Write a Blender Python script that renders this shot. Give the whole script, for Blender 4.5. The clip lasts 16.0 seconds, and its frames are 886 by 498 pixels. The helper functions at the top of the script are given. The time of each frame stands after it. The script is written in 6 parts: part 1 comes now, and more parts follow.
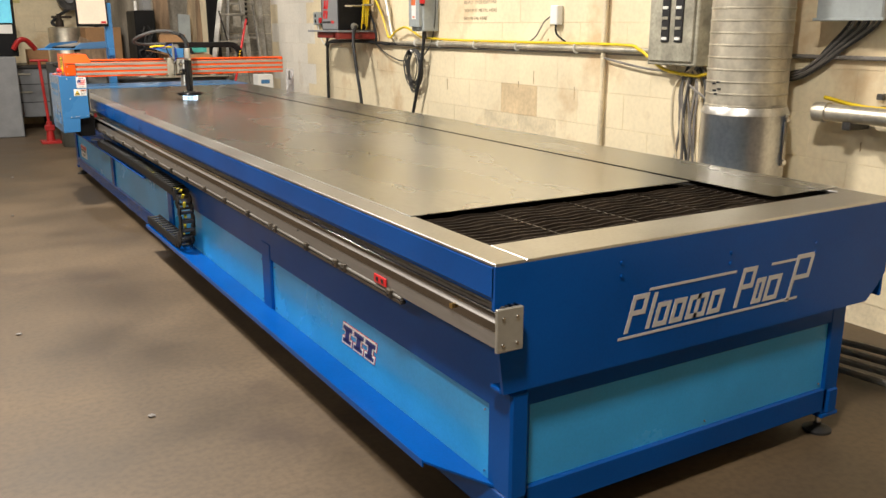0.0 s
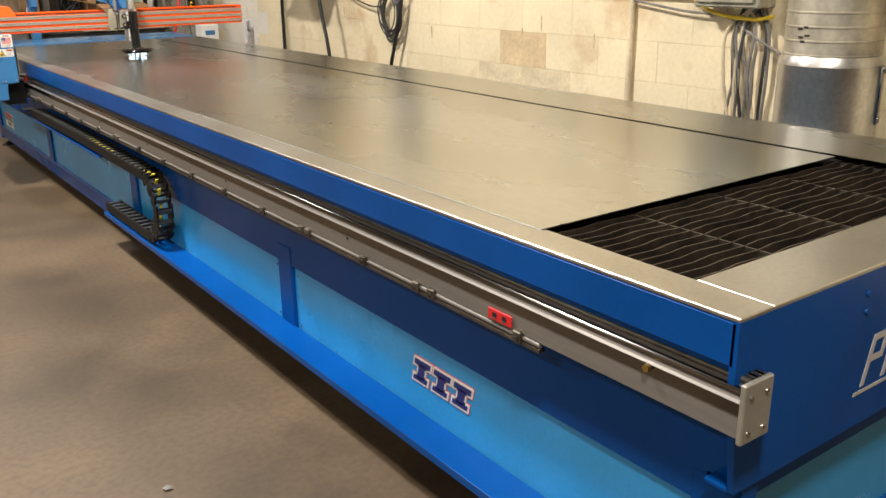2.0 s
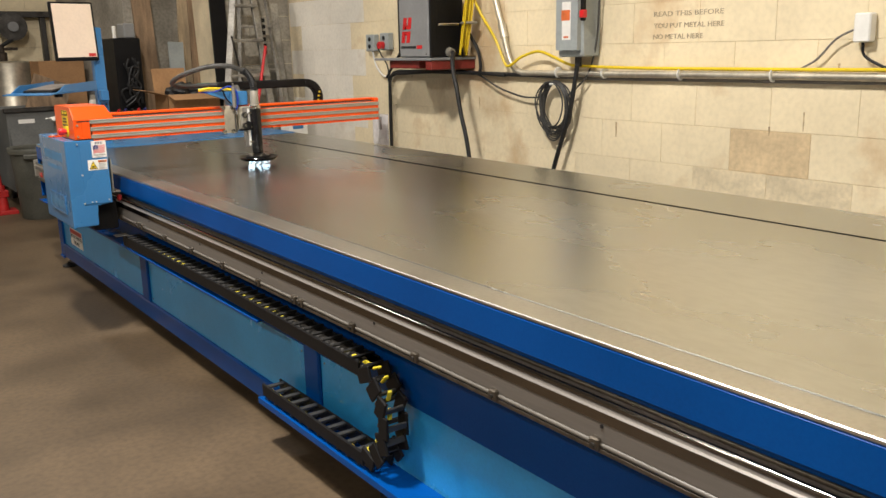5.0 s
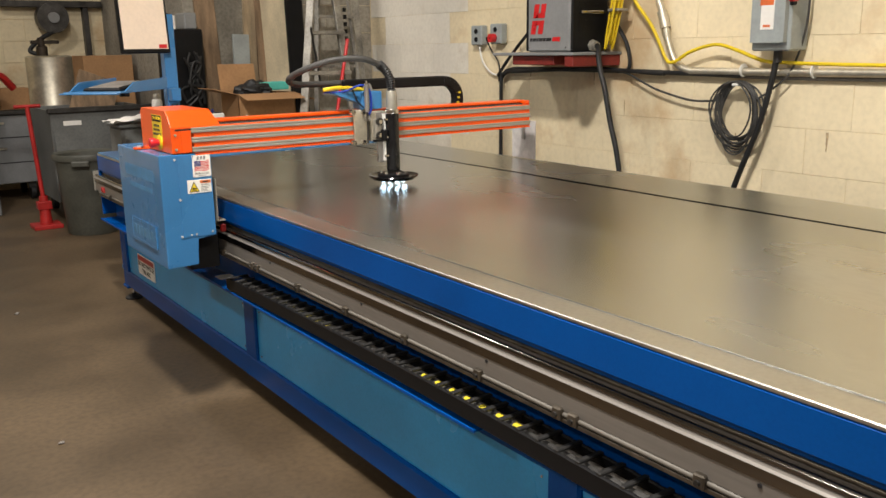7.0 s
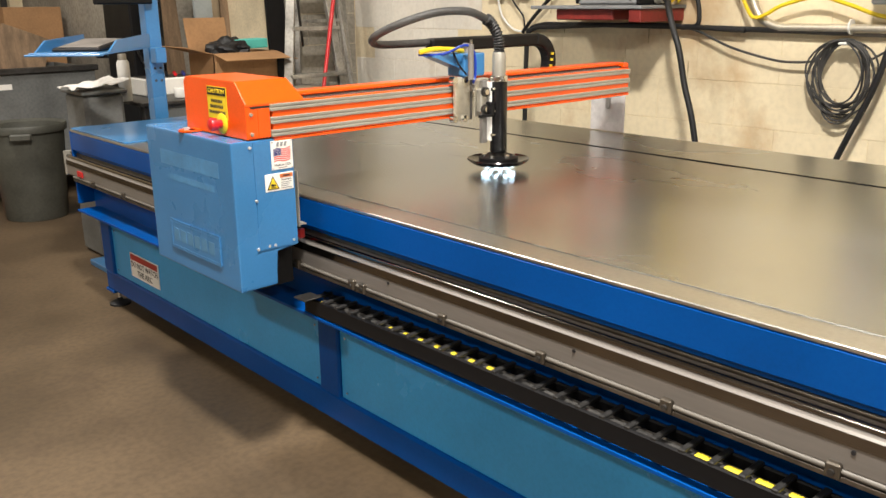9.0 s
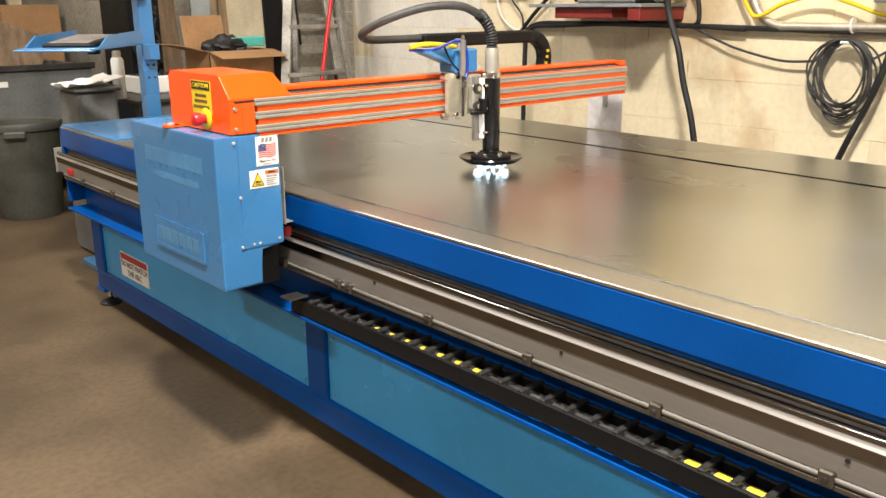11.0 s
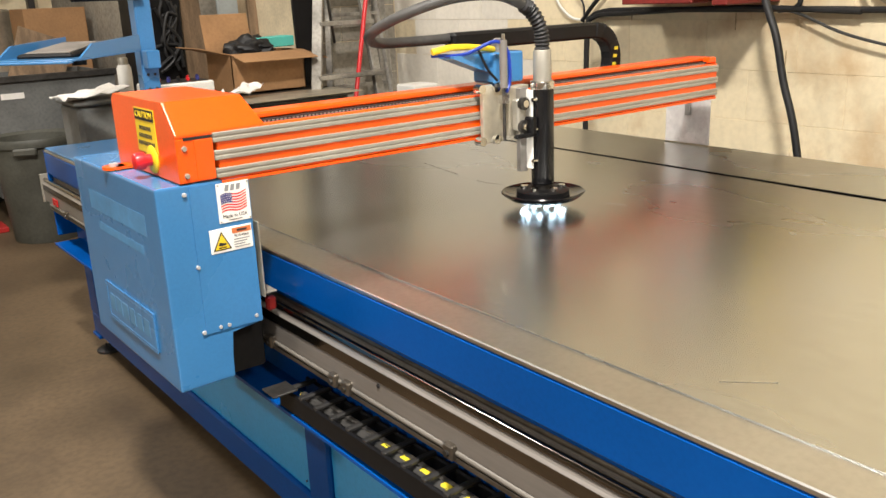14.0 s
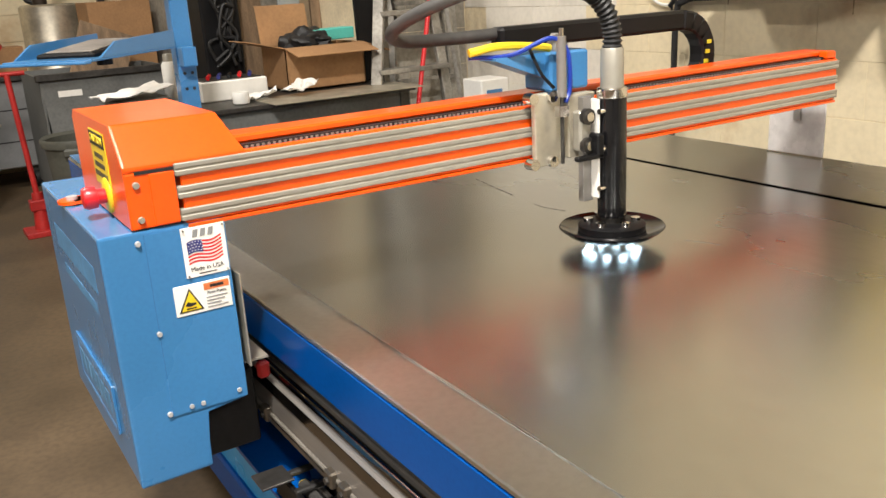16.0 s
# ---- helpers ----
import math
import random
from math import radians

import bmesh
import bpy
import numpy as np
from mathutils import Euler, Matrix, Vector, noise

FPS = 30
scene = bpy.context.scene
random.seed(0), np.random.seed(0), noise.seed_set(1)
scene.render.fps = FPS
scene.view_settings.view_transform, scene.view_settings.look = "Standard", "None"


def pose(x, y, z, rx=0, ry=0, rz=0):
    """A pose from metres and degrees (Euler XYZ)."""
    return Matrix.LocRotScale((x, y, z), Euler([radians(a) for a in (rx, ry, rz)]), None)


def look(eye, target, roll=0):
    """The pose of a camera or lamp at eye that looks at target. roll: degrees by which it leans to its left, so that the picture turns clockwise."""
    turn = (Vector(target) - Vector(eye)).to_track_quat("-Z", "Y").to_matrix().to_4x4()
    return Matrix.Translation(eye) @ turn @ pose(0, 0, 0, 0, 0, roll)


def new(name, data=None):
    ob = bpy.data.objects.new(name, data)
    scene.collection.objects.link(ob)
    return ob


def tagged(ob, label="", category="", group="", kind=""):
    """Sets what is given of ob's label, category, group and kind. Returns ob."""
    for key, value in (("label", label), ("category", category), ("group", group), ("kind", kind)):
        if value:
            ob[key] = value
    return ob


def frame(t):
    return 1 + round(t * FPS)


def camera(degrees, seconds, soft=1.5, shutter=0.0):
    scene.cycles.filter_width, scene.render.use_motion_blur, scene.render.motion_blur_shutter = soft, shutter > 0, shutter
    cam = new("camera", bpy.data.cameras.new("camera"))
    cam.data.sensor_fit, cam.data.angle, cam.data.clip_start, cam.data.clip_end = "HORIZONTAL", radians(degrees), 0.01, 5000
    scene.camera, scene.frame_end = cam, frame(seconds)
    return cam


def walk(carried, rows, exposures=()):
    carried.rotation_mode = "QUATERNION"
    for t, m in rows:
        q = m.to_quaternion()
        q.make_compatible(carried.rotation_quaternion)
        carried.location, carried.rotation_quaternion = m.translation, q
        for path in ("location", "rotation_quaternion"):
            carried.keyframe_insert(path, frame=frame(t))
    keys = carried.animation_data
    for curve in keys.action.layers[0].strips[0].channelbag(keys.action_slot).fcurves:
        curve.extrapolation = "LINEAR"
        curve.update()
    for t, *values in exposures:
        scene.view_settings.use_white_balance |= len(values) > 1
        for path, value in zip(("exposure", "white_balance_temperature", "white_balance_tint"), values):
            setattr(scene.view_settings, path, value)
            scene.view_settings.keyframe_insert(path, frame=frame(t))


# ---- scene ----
cam = camera(54.8, 16.0)
PATH = [
    (0, (0.33, 0.425, 1.28), (1.326, 2.083, 0.774), 0.1),
    (0.5, (0.321, 0.548, 1.274), (1.333, 2.191, 0.749), 0.7),
    (1, (0.278, 0.73, 1.279), (1.344, 2.328, 0.722), 0.2),
    (1.5, (0.286, 0.944, 1.264), (1.431, 2.476, 0.677), 0.6),
    (2, (0.313, 1.235, 1.278), (1.429, 2.77, 0.648), -0.8),
    (2.5, (0.253, 1.561, 1.284), (1.378, 3.105, 0.691), -1.5),
    (3, (0.229, 1.839, 1.284), (1.371, 3.39, 0.746), -1.9),
    (3.5, (0.279, 2.112, 1.292), (1.331, 3.734, 0.779), -2.3),
    (4, (0.274, 2.374, 1.284), (1.331, 4.003, 0.809), -2.0),
    (4.2, (0.245, 2.483, 1.304), (1.324, 4.105, 0.847), -2.0),
    (6.3, (0.293, 3.587, 1.273), (1.492, 5.117, 0.799), -0.0),
    (6.5, (0.297, 3.721, 1.265), (1.476, 5.268, 0.8), -0.3),
    (7, (0.274, 4.001, 1.272), (1.399, 5.59, 0.813), -0.9),
    (7.5, (0.182, 4.308, 1.282), (1.436, 5.803, 0.846), 0.1),
    (8, (0.136, 4.607, 1.279), (1.491, 6.006, 0.824), 0.6),
    (8.5, (0.13, 4.836, 1.282), (1.433, 6.27, 0.784), 0.0),
    (9, (0.133, 4.94, 1.268), (1.421, 6.365, 0.709), -0.6),
    (11.5, (0.226, 4.955, 1.246), (1.509, 6.387, 0.693), -0.3),
    (12, (0.269, 5.082, 1.246), (1.581, 6.482, 0.681), -0.1),
    (12.5, (0.322, 5.208, 1.251), (1.662, 6.584, 0.694), -0.4),
    (13, (0.419, 5.285, 1.242), (1.743, 6.674, 0.677), -0.8),
    (13.5, (0.544, 5.292, 1.243), (1.792, 6.749, 0.676), -1.9),
    (14, (0.645, 5.367, 1.246), (1.81, 6.888, 0.672), -2.3),
    (14.5, (0.756, 5.527, 1.226), (1.912, 7.062, 0.672), -2.0),
    (15, (0.823, 5.619, 1.223), (1.949, 7.166, 0.641), -2.6),
    (15.5, (0.897, 5.656, 1.214), (1.96, 7.243, 0.623), -2.5),
    (16, (0.946, 5.628, 1.241), (1.944, 7.256, 0.647), -3.4),
]
EXPOSURES = [(0.0, 0.0), (1.0, -0.05), (2.5, -0.11), (4.0, -0.34), (6.5, -0.36), (7.5, -0.37), (8.5, -0.20), (9.0, 0.10), (11.5, 0.30), (13.0, 0.23), (14.0, 0.18), (16.0, 0.14)]
walk(cam, [(t, look(eye, target, roll)) for t, eye, target, roll in PATH], EXPOSURES)

# ---- world and light ----
world = bpy.data.worlds.new("world")
scene.world = world
world.use_nodes = True
world.node_tree.nodes["Background"].inputs[0].default_value = (0.9, 0.75, 0.55, 1)
world.node_tree.nodes["Background"].inputs[1].default_value = 0.02

# room limits, table and gantry places, in metres
WX0, WX1, WY0, WY1, WZ = -5.0, 3.74, -4.0, 13.1, 4.3
TX0, TX1, TY0, TY1, TZ = 1.37, 2.865, 1.93, 8.62, 0.77
SX = 1.43            # plane of the table's long side
G = 6.800            # front of the gantry carriage
WARM = (1.0, 0.94, 0.865)


def area(name, x, y, z, sx, sy, power, color=WARM):
    data = bpy.data.lights.new(name, "AREA")
    data.shape, data.size, data.size_y = "RECTANGLE", sx, sy
    data.energy, data.color = power, color
    ob = new(name, data)
    ob.matrix_world = pose(x, y, z)
    return ob


# unseen lamps; the pair at x -3 is added fill for floor and panels
LAMPS = [(0.0, 0.85), (0.45, 5.3), (0.55, 9.4), (-3.0, 1.5), (-3.0, 7.0)]
POWER = [225, 360, 95, 75, 120]
for (lx, ly), w in zip(LAMPS, POWER):
    area("room_and_fill_light", lx, ly, WZ - 0.16, 0.30, 0.45, w)


# ---- materials ----
def mat(name, color, rough=0.5, metal=0.0, var=0.12, scale=8.0, bump=0.05, fine=60.0, dark=None, coat=0.0, aniso=0.0, stretch=(1, 1, 1), rvar=0.1, emit=0.0, piece=0.0, stain=None):
    """Procedural surface: coarse stains, fine grain, roughness wear and relief."""
    m = bpy.data.materials.new(name)
    m.use_nodes = True
    nt = m.node_tree
    b = nt.nodes["Principled BSDF"]
    co = nt.nodes.new("ShaderNodeTexCoord")
    mp = nt.nodes.new("ShaderNodeMapping")
    mp.inputs["Scale"].default_value = stretch
    where = nt.nodes.new("ShaderNodeNewGeometry")
    nt.links.new(where.outputs["Position"] if piece else co.outputs["Object"], mp.inputs[0])
    big, small = nt.nodes.new("ShaderNodeTexNoise"), nt.nodes.new("ShaderNodeTexNoise")
    for n, s, d in ((big, scale, 6), (small, fine, 4)):
        n.inputs["Scale"].default_value, n.inputs["Detail"].default_value = s, d
        nt.links.new(mp.outputs[0], n.inputs["Vector"])
    ramp = nt.nodes.new("ShaderNodeValToRGB")
    dk = dark or tuple(c * (1 - 2.2 * var) for c in color)
    lt = tuple(min(1, c * (1 + var)) for c in color)
    ramp.color_ramp.elements[0].position, ramp.color_ramp.elements[1].position = 0.32, 0.68
    ramp.color_ramp.elements[0].color, ramp.color_ramp.elements[1].color = (*dk, 1), (*lt, 1)
    nt.links.new(big.outputs["Fac"], ramp.inputs[0])
    mix = nt.nodes.new("ShaderNodeMix")
    mix.data_type, mix.blend_type = "RGBA", "MULTIPLY"
    mix.inputs[0].default_value = min(1, var * 3)
    nt.links.new(ramp.outputs[0], mix.inputs[6])
    gr = nt.nodes.new("ShaderNodeValToRGB")
    gr.color_ramp.elements[0].color, gr.color_ramp.elements[1].color = (0.55, 0.55, 0.55, 1), (1, 1, 1, 1)
    gr.color_ramp.elements[0].position, gr.color_ramp.elements[1].position = 0.3, 0.6
    nt.links.new(small.outputs["Fac"], gr.inputs[0])
    nt.links.new(gr.outputs[0], mix.inputs[7])
    last = mix.outputs[2]
    if stain:
        blot, cut, over = nt.nodes.new("ShaderNodeTexNoise"), nt.nodes.new("ShaderNodeValToRGB"), nt.nodes.new("ShaderNodeMix")
        blot.inputs["Scale"].default_value, blot.inputs["Detail"].default_value, blot.inputs["Roughness"].default_value = stain[1], 9, 0.62
        nt.links.new(mp.outputs[0], blot.inputs["Vector"])
        cut.color_ramp.elements[0].position, cut.color_ramp.elements[1].position = stain[2], stain[2] + 0.12
        cut.color_ramp.elements[0].color, cut.color_ramp.elements[1].color = (0, 0, 0, 1), (stain[3], stain[3], stain[3], 1)
        over.data_type = "RGBA"
        nt.links.new(blot.outputs["Fac"], cut.inputs[0])
        nt.links.new(cut.outputs[0], over.inputs[0])
        nt.links.new(last, over.inputs[6])
        over.inputs[7].default_value = (*stain[0], 1)
        last = over.outputs[2]
    if piece:
        info, hsv, rng = nt.nodes.new("ShaderNodeObjectInfo"), nt.nodes.new("ShaderNodeHueSaturation"), nt.nodes.new("ShaderNodeMapRange")
        rng.inputs["To Min"].default_value, rng.inputs["To Max"].default_value = 1 - piece, 1 + piece * 0.5
        nt.links.new(info.outputs["Random"], rng.inputs["Value"])
        nt.links.new(rng.outputs[0], hsv.inputs["Value"])
        nt.links.new(last, hsv.inputs["Color"])
        last = hsv.outputs[0]
    nt.links.new(last, b.inputs["Base Color"])
    rr = nt.nodes.new("ShaderNodeMapRange")
    rr.inputs["To Min"].default_value, rr.inputs["To Max"].default_value = max(0.02, rough - rvar), min(1, rough + rvar)
    nt.links.new(big.outputs["Fac"], rr.inputs["Value"])
    nt.links.new(rr.outputs[0], b.inputs["Roughness"])
    b.inputs["Metallic"].default_value = metal
    b.inputs["Coat Weight"].default_value = coat
    b.inputs["Coat Roughness"].default_value = 0.12
    b.inputs["Anisotropic"].default_value = aniso
    if bump:
        bp = nt.nodes.new("ShaderNodeBump")
        bp.inputs["Strength"].default_value, bp.inputs["Distance"].default_value = bump, 0.004
        nt.links.new(small.outputs["Fac"], bp.inputs["Height"])
        nt.links.new(bp.outputs[0], b.inputs["Normal"])
    if emit:
        b.inputs["Emission Color"].default_value = (*color, 1)
        b.inputs["Emission Strength"].default_value = emit
    return m


M_CONC = mat("concrete_floor", (0.104, 0.070, 0.038), 0.55, var=0.2, scale=1.6, bump=0.05, fine=45, rvar=0.2, stain=((0.034, 0.020, 0.012), 1.1, 0.55, 0.6))
M_BLOCK = mat("cream_painted_block", (0.82, 0.70, 0.475), 0.7, var=0.06, scale=2.2, bump=0.35, fine=38, piece=0.025, stain=((0.56, 0.38, 0.20), 1.7, 0.55, 0.75))
M_WHITEBLOCK = mat("white_painted_block", (0.84, 0.79, 0.69), 0.7, var=0.06, scale=2.2, bump=0.5, fine=38, piece=0.04, stain=((0.52, 0.42, 0.30), 2.4, 0.58, 0.5))
M_JOINT = mat("cream_painted_mortar", (0.77, 0.655, 0.45), 0.8, var=0.1, scale=4, bump=0.4, fine=60)
M_HALF = mat("thinly_painted_block", (0.80, 0.675, 0.455), 0.8, var=0.12, scale=6, bump=0.5, fine=40)
M_STAIN = mat("brown_drip", (0.54, 0.40, 0.23), 0.8, var=0.2, scale=30)
M_BARE = mat("bare_block", (0.69, 0.53, 0.32), 0.85, var=0.1, scale=5, bump=0.6, fine=40)
M_GREYBLOCK = mat("grey_block", (0.42, 0.385, 0.32), 0.85, var=0.22, scale=2, bump=0.5, fine=40, piece=0.12)
# for unseen surfaces; tone set by the bounce and reflections they give
M_CEIL = mat("unseen_room_paint", (0.40, 0.365, 0.31), 0.85, var=0.1, scale=2)
M_DBLUE = mat("dark_blue_enamel", (0.0008, 0.064, 0.29), 0.24, var=0.06, scale=3, bump=0.02, fine=140, rvar=0.05)
M_DBLUE.node_tree.nodes["Principled BSDF"].inputs["Specular IOR Level"].default_value = 0.15
M_LBLUE = mat("light_blue_panel", (0.034, 0.33, 0.71), 0.26, var=0.06, scale=3, bump=0.03, fine=120, coat=0.1, rvar=0.06)
M_SKY = mat("sky_blue_enamel", (0.047, 0.196, 0.43), 0.28, var=0.05, scale=4, bump=0.03, fine=160, coat=0.4, rvar=0.05)
M_ORANGE = mat("orange_enamel", (0.85, 0.090, 0.003), 0.3, var=0.05, scale=5, bump=0.02, fine=160, coat=0.15, rvar=0.05)
M_PLATE = mat("mild_steel_sheet", (0.545, 0.555, 0.54), 0.27, 1.0, var=0.05, scale=1.6, bump=0.0, fine=30, stretch=(1.5, 0.6, 1), rvar=0.035, aniso=0.3)
M_LEDGE = mat("bright_steel_ledge", (0.60, 0.59, 0.555), 0.34, 1.0, var=0.06, scale=3, bump=0.004, fine=90, rvar=0.06)
M_ALU = mat("anodised_aluminium", (0.29, 0.275, 0.26), 0.46, 0.6, var=0.05, scale=5, bump=0.02, fine=120, stretch=(1, 0.1, 1), rvar=0.06)
M_GREYALU = mat("satin_grey_aluminium", (0.38, 0.36, 0.31), 0.45, 0.5, var=0.05, scale=6, bump=0.02, rvar=0.06)
M_RAIL = mat("dull_rail_aluminium", (0.26, 0.24, 0.22), 0.38, 0.45, var=0.08, scale=4, bump=0.02, fine=120, stretch=(1, 0.06, 1), rvar=0.06)
M_ROD = mat("dark_guide_rod", (0.20, 0.18, 0.16), 0.13, 1.0, var=0.1, scale=3, bump=0.0, stretch=(1, 0.2, 1), rvar=0.06)
M_RUNG = mat("scuffed_grey_plastic", (0.030, 0.029, 0.028), 0.4, var=0.2, scale=12)
M_CHROME = mat("polished_rail_steel", (0.72, 0.70, 0.68), 0.12, 1.0, var=0.05, scale=6, bump=0.0, rvar=0.05)
M_ZINC = mat("galvanised_sheet", (0.66, 0.61, 0.50), 0.42, 0.75, var=0.12, scale=9, bump=0.04, fine=40, rvar=0.12)
M_DARKSTEEL = mat("dark_steel", (0.10, 0.095, 0.09), 0.45, 0.8, var=0.2, scale=8)
M_PALE = mat("pale_plastic_rod", (0.15, 0.138, 0.12), 0.4, var=0.06)
M_CLIP = mat("worn_clip_steel", (0.15, 0.13, 0.105), 0.4, 0.8, var=0.15, scale=20)
M_RUST = mat("dark_oxidised_slat", (0.060, 0.043, 0.030), 0.6, 0.4, var=0.3, scale=12)
M_BLACK = mat("black_plastic", (0.006, 0.006, 0.007), 0.5, var=0.15, scale=10, bump=0.03)
M_BLACK.node_tree.nodes["Principled BSDF"].inputs["Specular IOR Level"].default_value = 0.22
M_RUBBER = mat("black_rubber", (0.012, 0.012, 0.013), 0.55, var=0.2, scale=10, bump=0.05)
M_GREYRUB = mat("dark_grey_hose", (0.05, 0.048, 0.045), 0.55, var=0.2, scale=12)
# near black; also stands for shade in the plate seam and carriage notch
M_VOID = mat("near_black_void", (0.012, 0.011, 0.010), 0.8, var=0.3)
M_RED = mat("red_paint", (0.42, 0.02, 0.018), 0.4, var=0.12, scale=8)
M_BRED = mat("bright_red_plastic", (0.62, 0.015, 0.02), 0.3, var=0.05)
M_DRED = mat("dull_red_steel", (0.22, 0.022, 0.016), 0.5, var=0.15, scale=6)
M_YEL = mat("yellow_plastic", (0.80, 0.58, 0.02), 0.4, var=0.06)
M_YTAG = mat("yellow_marker", (0.66, 0.56, 0.03), 0.45, var=0.08)
M_WHITE = mat("white_vinyl", (0.80, 0.79, 0.75), 0.45, var=0.03)
M_PAPER = mat("white_paper", (0.80, 0.78, 0.74), 0.7, var=0.04)
M_INK = mat("black_ink", (0.012, 0.012, 0.014), 0.5, var=0.05)
M_NAVY = mat("navy_ink", (0.02, 0.025, 0.16), 0.4, var=0.05)
M_SILVER = mat("silver_vinyl", (0.55, 0.55, 0.55), 0.4, 0.3, var=0.05)
M_CARD = mat("brown_cardboard", (0.40, 0.22, 0.10), 0.8, var=0.1, scale=5, bump=0.06)
M_CARDIN = mat("dark_cardboard", (0.27, 0.14, 0.065), 0.85, var=0.12, scale=5)
M_TEAL = mat("teal_carton", (0.10, 0.55, 0.48), 0.5, var=0.04)
M_BIN = mat("olive_grey_bin", (0.085, 0.085, 0.07), 0.55, var=0.15, scale=4)
M_TUB = mat("grey_plastic_tub", (0.16, 0.165, 0.16), 0.5, var=0.15, scale=3)
M_WOOD = mat("weathered_board", (0.30, 0.20, 0.12), 0.75, var=0.2, scale=4, stretch=(6, 6, 0.6))
M_LWOOD = mat("pale_board", (0.45, 0.34, 0.21), 0.7, var=0.15, scale=4, stretch=(6, 6, 0.6))
M_GBOX = mat("grey_switch_enamel", (0.33, 0.36, 0.36), 0.4, var=0.06)
M_MGREY = mat("machine_grey", (0.24, 0.245, 0.25), 0.42, var=0.06)
M_PANELG = mat("dusty_grey_panel", (0.40, 0.375, 0.29), 0.55, var=0.18, scale=9)
M_CABLEG = mat("grey_cable", (0.22, 0.20, 0.18), 0.6, var=0.15)
M_SMOKE = mat("clear_grey_plastic", (0.45, 0.43, 0.42), 0.25, var=0.1)
M_ARC = mat("arc_light", (0.62, 0.84, 1.0), 0.5, var=0.0, bump=0, emit=20.0)
M_GLOSS = mat("gloss_black_enamel", (0.007, 0.007, 0.008), 0.16, var=0.1, scale=10, bump=0.0, rvar=0.05)
M_TUBE = mat("lamp_diffuser", (1.0, 0.85, 0.6), 0.5, var=0.0, bump=0, emit=2.0)
M_SCREEN = mat("lit_screen", (0.75, 0.60, 0.47), 0.3, var=0.05, scale=3, bump=0, emit=0.25)
M_LADDER = mat("worn_ladder_aluminium", (0.42, 0.40, 0.36), 0.5, 0.6, var=0.2, scale=7)


# ---- mesh helpers ----
def root(name, x, y, z, label, category, group="", kind=""):
    e = new(name)
    e.empty_display_size = 0.05
    e.matrix_world = pose(x, y, z)
    return tagged(e, label, category, group, kind)


def part(name, bm, material, parent=None, label="", smooth=False):
    """Links a bmesh, in world coordinates, as one mesh object under parent."""
    me = bpy.data.meshes.new(name)
    bmesh.ops.recalc_face_normals(bm, faces=bm.faces)
    bm.to_mesh(me)
    bm.free()
    me.materials.append(material)
    if smooth:
        for p in me.polygons:
            p.use_smooth = True
        me.set_sharp_from_angle(angle=radians(40))
    ob = new(name, me)
    if parent:
        hang(ob, parent)
    if label:
        tagged(ob, label)
    return ob


def hang(ob, parent):
    m = parent.matrix_basis.copy()
    p = parent.parent
    inv = parent.matrix_parent_inverse
    while p:
        m = p.matrix_basis @ inv @ m
        inv = p.matrix_parent_inverse
        p = p.parent
    ob.parent = parent
    ob.matrix_parent_inverse = m.inverted()


def bx(bm, x0, x1, y0, y1, z0, z1, bev=0.0, m=None, seg=1):
    """Adds a box, its edges rounded by bev, turned by m."""
    t = bmesh.new()
    bmesh.ops.create_cube(t, size=1)
    for v in t.verts:
        v.co = Vector(((x0 + x1) / 2 + v.co.x * (x1 - x0), (y0 + y1) / 2 + v.co.y * (y1 - y0), (z0 + z1) / 2 + v.co.z * (z1 - z0)))
    if bev:
        bmesh.ops.bevel(t, geom=list(t.edges), offset=bev, segments=seg, affect="EDGES", profile=0.6)
    return add(bm, t, m)


def add(bm, t, m=None):
    if m is not None:
        bmesh.ops.transform(t, matrix=m, verts=t.verts)
    vs = [bm.verts.new(v.co) for v in t.verts]
    for i, v in enumerate(t.verts):
        v.index = i
    for f in t.faces:
        bm.faces.new([vs[v.index] for v in f.verts])
    t.free()
    return bm


def box(x0, x1, y0, y1, z0, z1, bev=0.0, m=None, seg=1):
    return bx(bmesh.new(), x0, x1, y0, y1, z0, z1, bev, m, seg)


def cyl(bm, a, b, r, r2=None, n=16):
    """Adds a rod or cone from a to b."""
    t = bmesh.new()
    a, b = Vector(a), Vector(b)
    d = b - a
    bmesh.ops.create_cone(t, cap_ends=True, segments=n, radius1=r, radius2=r if r2 is None else r2, depth=d.length)
    return add(bm, t, Matrix.Translation((a + b) / 2) @ d.to_track_quat("Z", "Y").to_matrix().to_4x4())


def rod(a, b, r, r2=None, n=16):
    return cyl(bmesh.new(), a, b, r, r2, n)


def lathe(profile, cx, cy, cz, n=28, bm=None, m=None):
    """Turns (radius, height) pairs round a vertical axis."""
    t = bmesh.new()
    rings = [[t.verts.new((r * math.cos(2 * math.pi * i / n), r * math.sin(2 * math.pi * i / n), h)) for i in range(n)] for r, h in profile]
    for q, s in zip(rings, rings[1:]):
        for i in range(n):
            t.faces.new((q[i], q[(i + 1) % n], s[(i + 1) % n], s[i]))
    t.faces.new(rings[0][::-1])
    t.faces.new(rings[-1])
    mm = Matrix.Translation((cx, cy, cz))
    return add(bm or bmesh.new(), t, mm @ m if m is not None else mm)


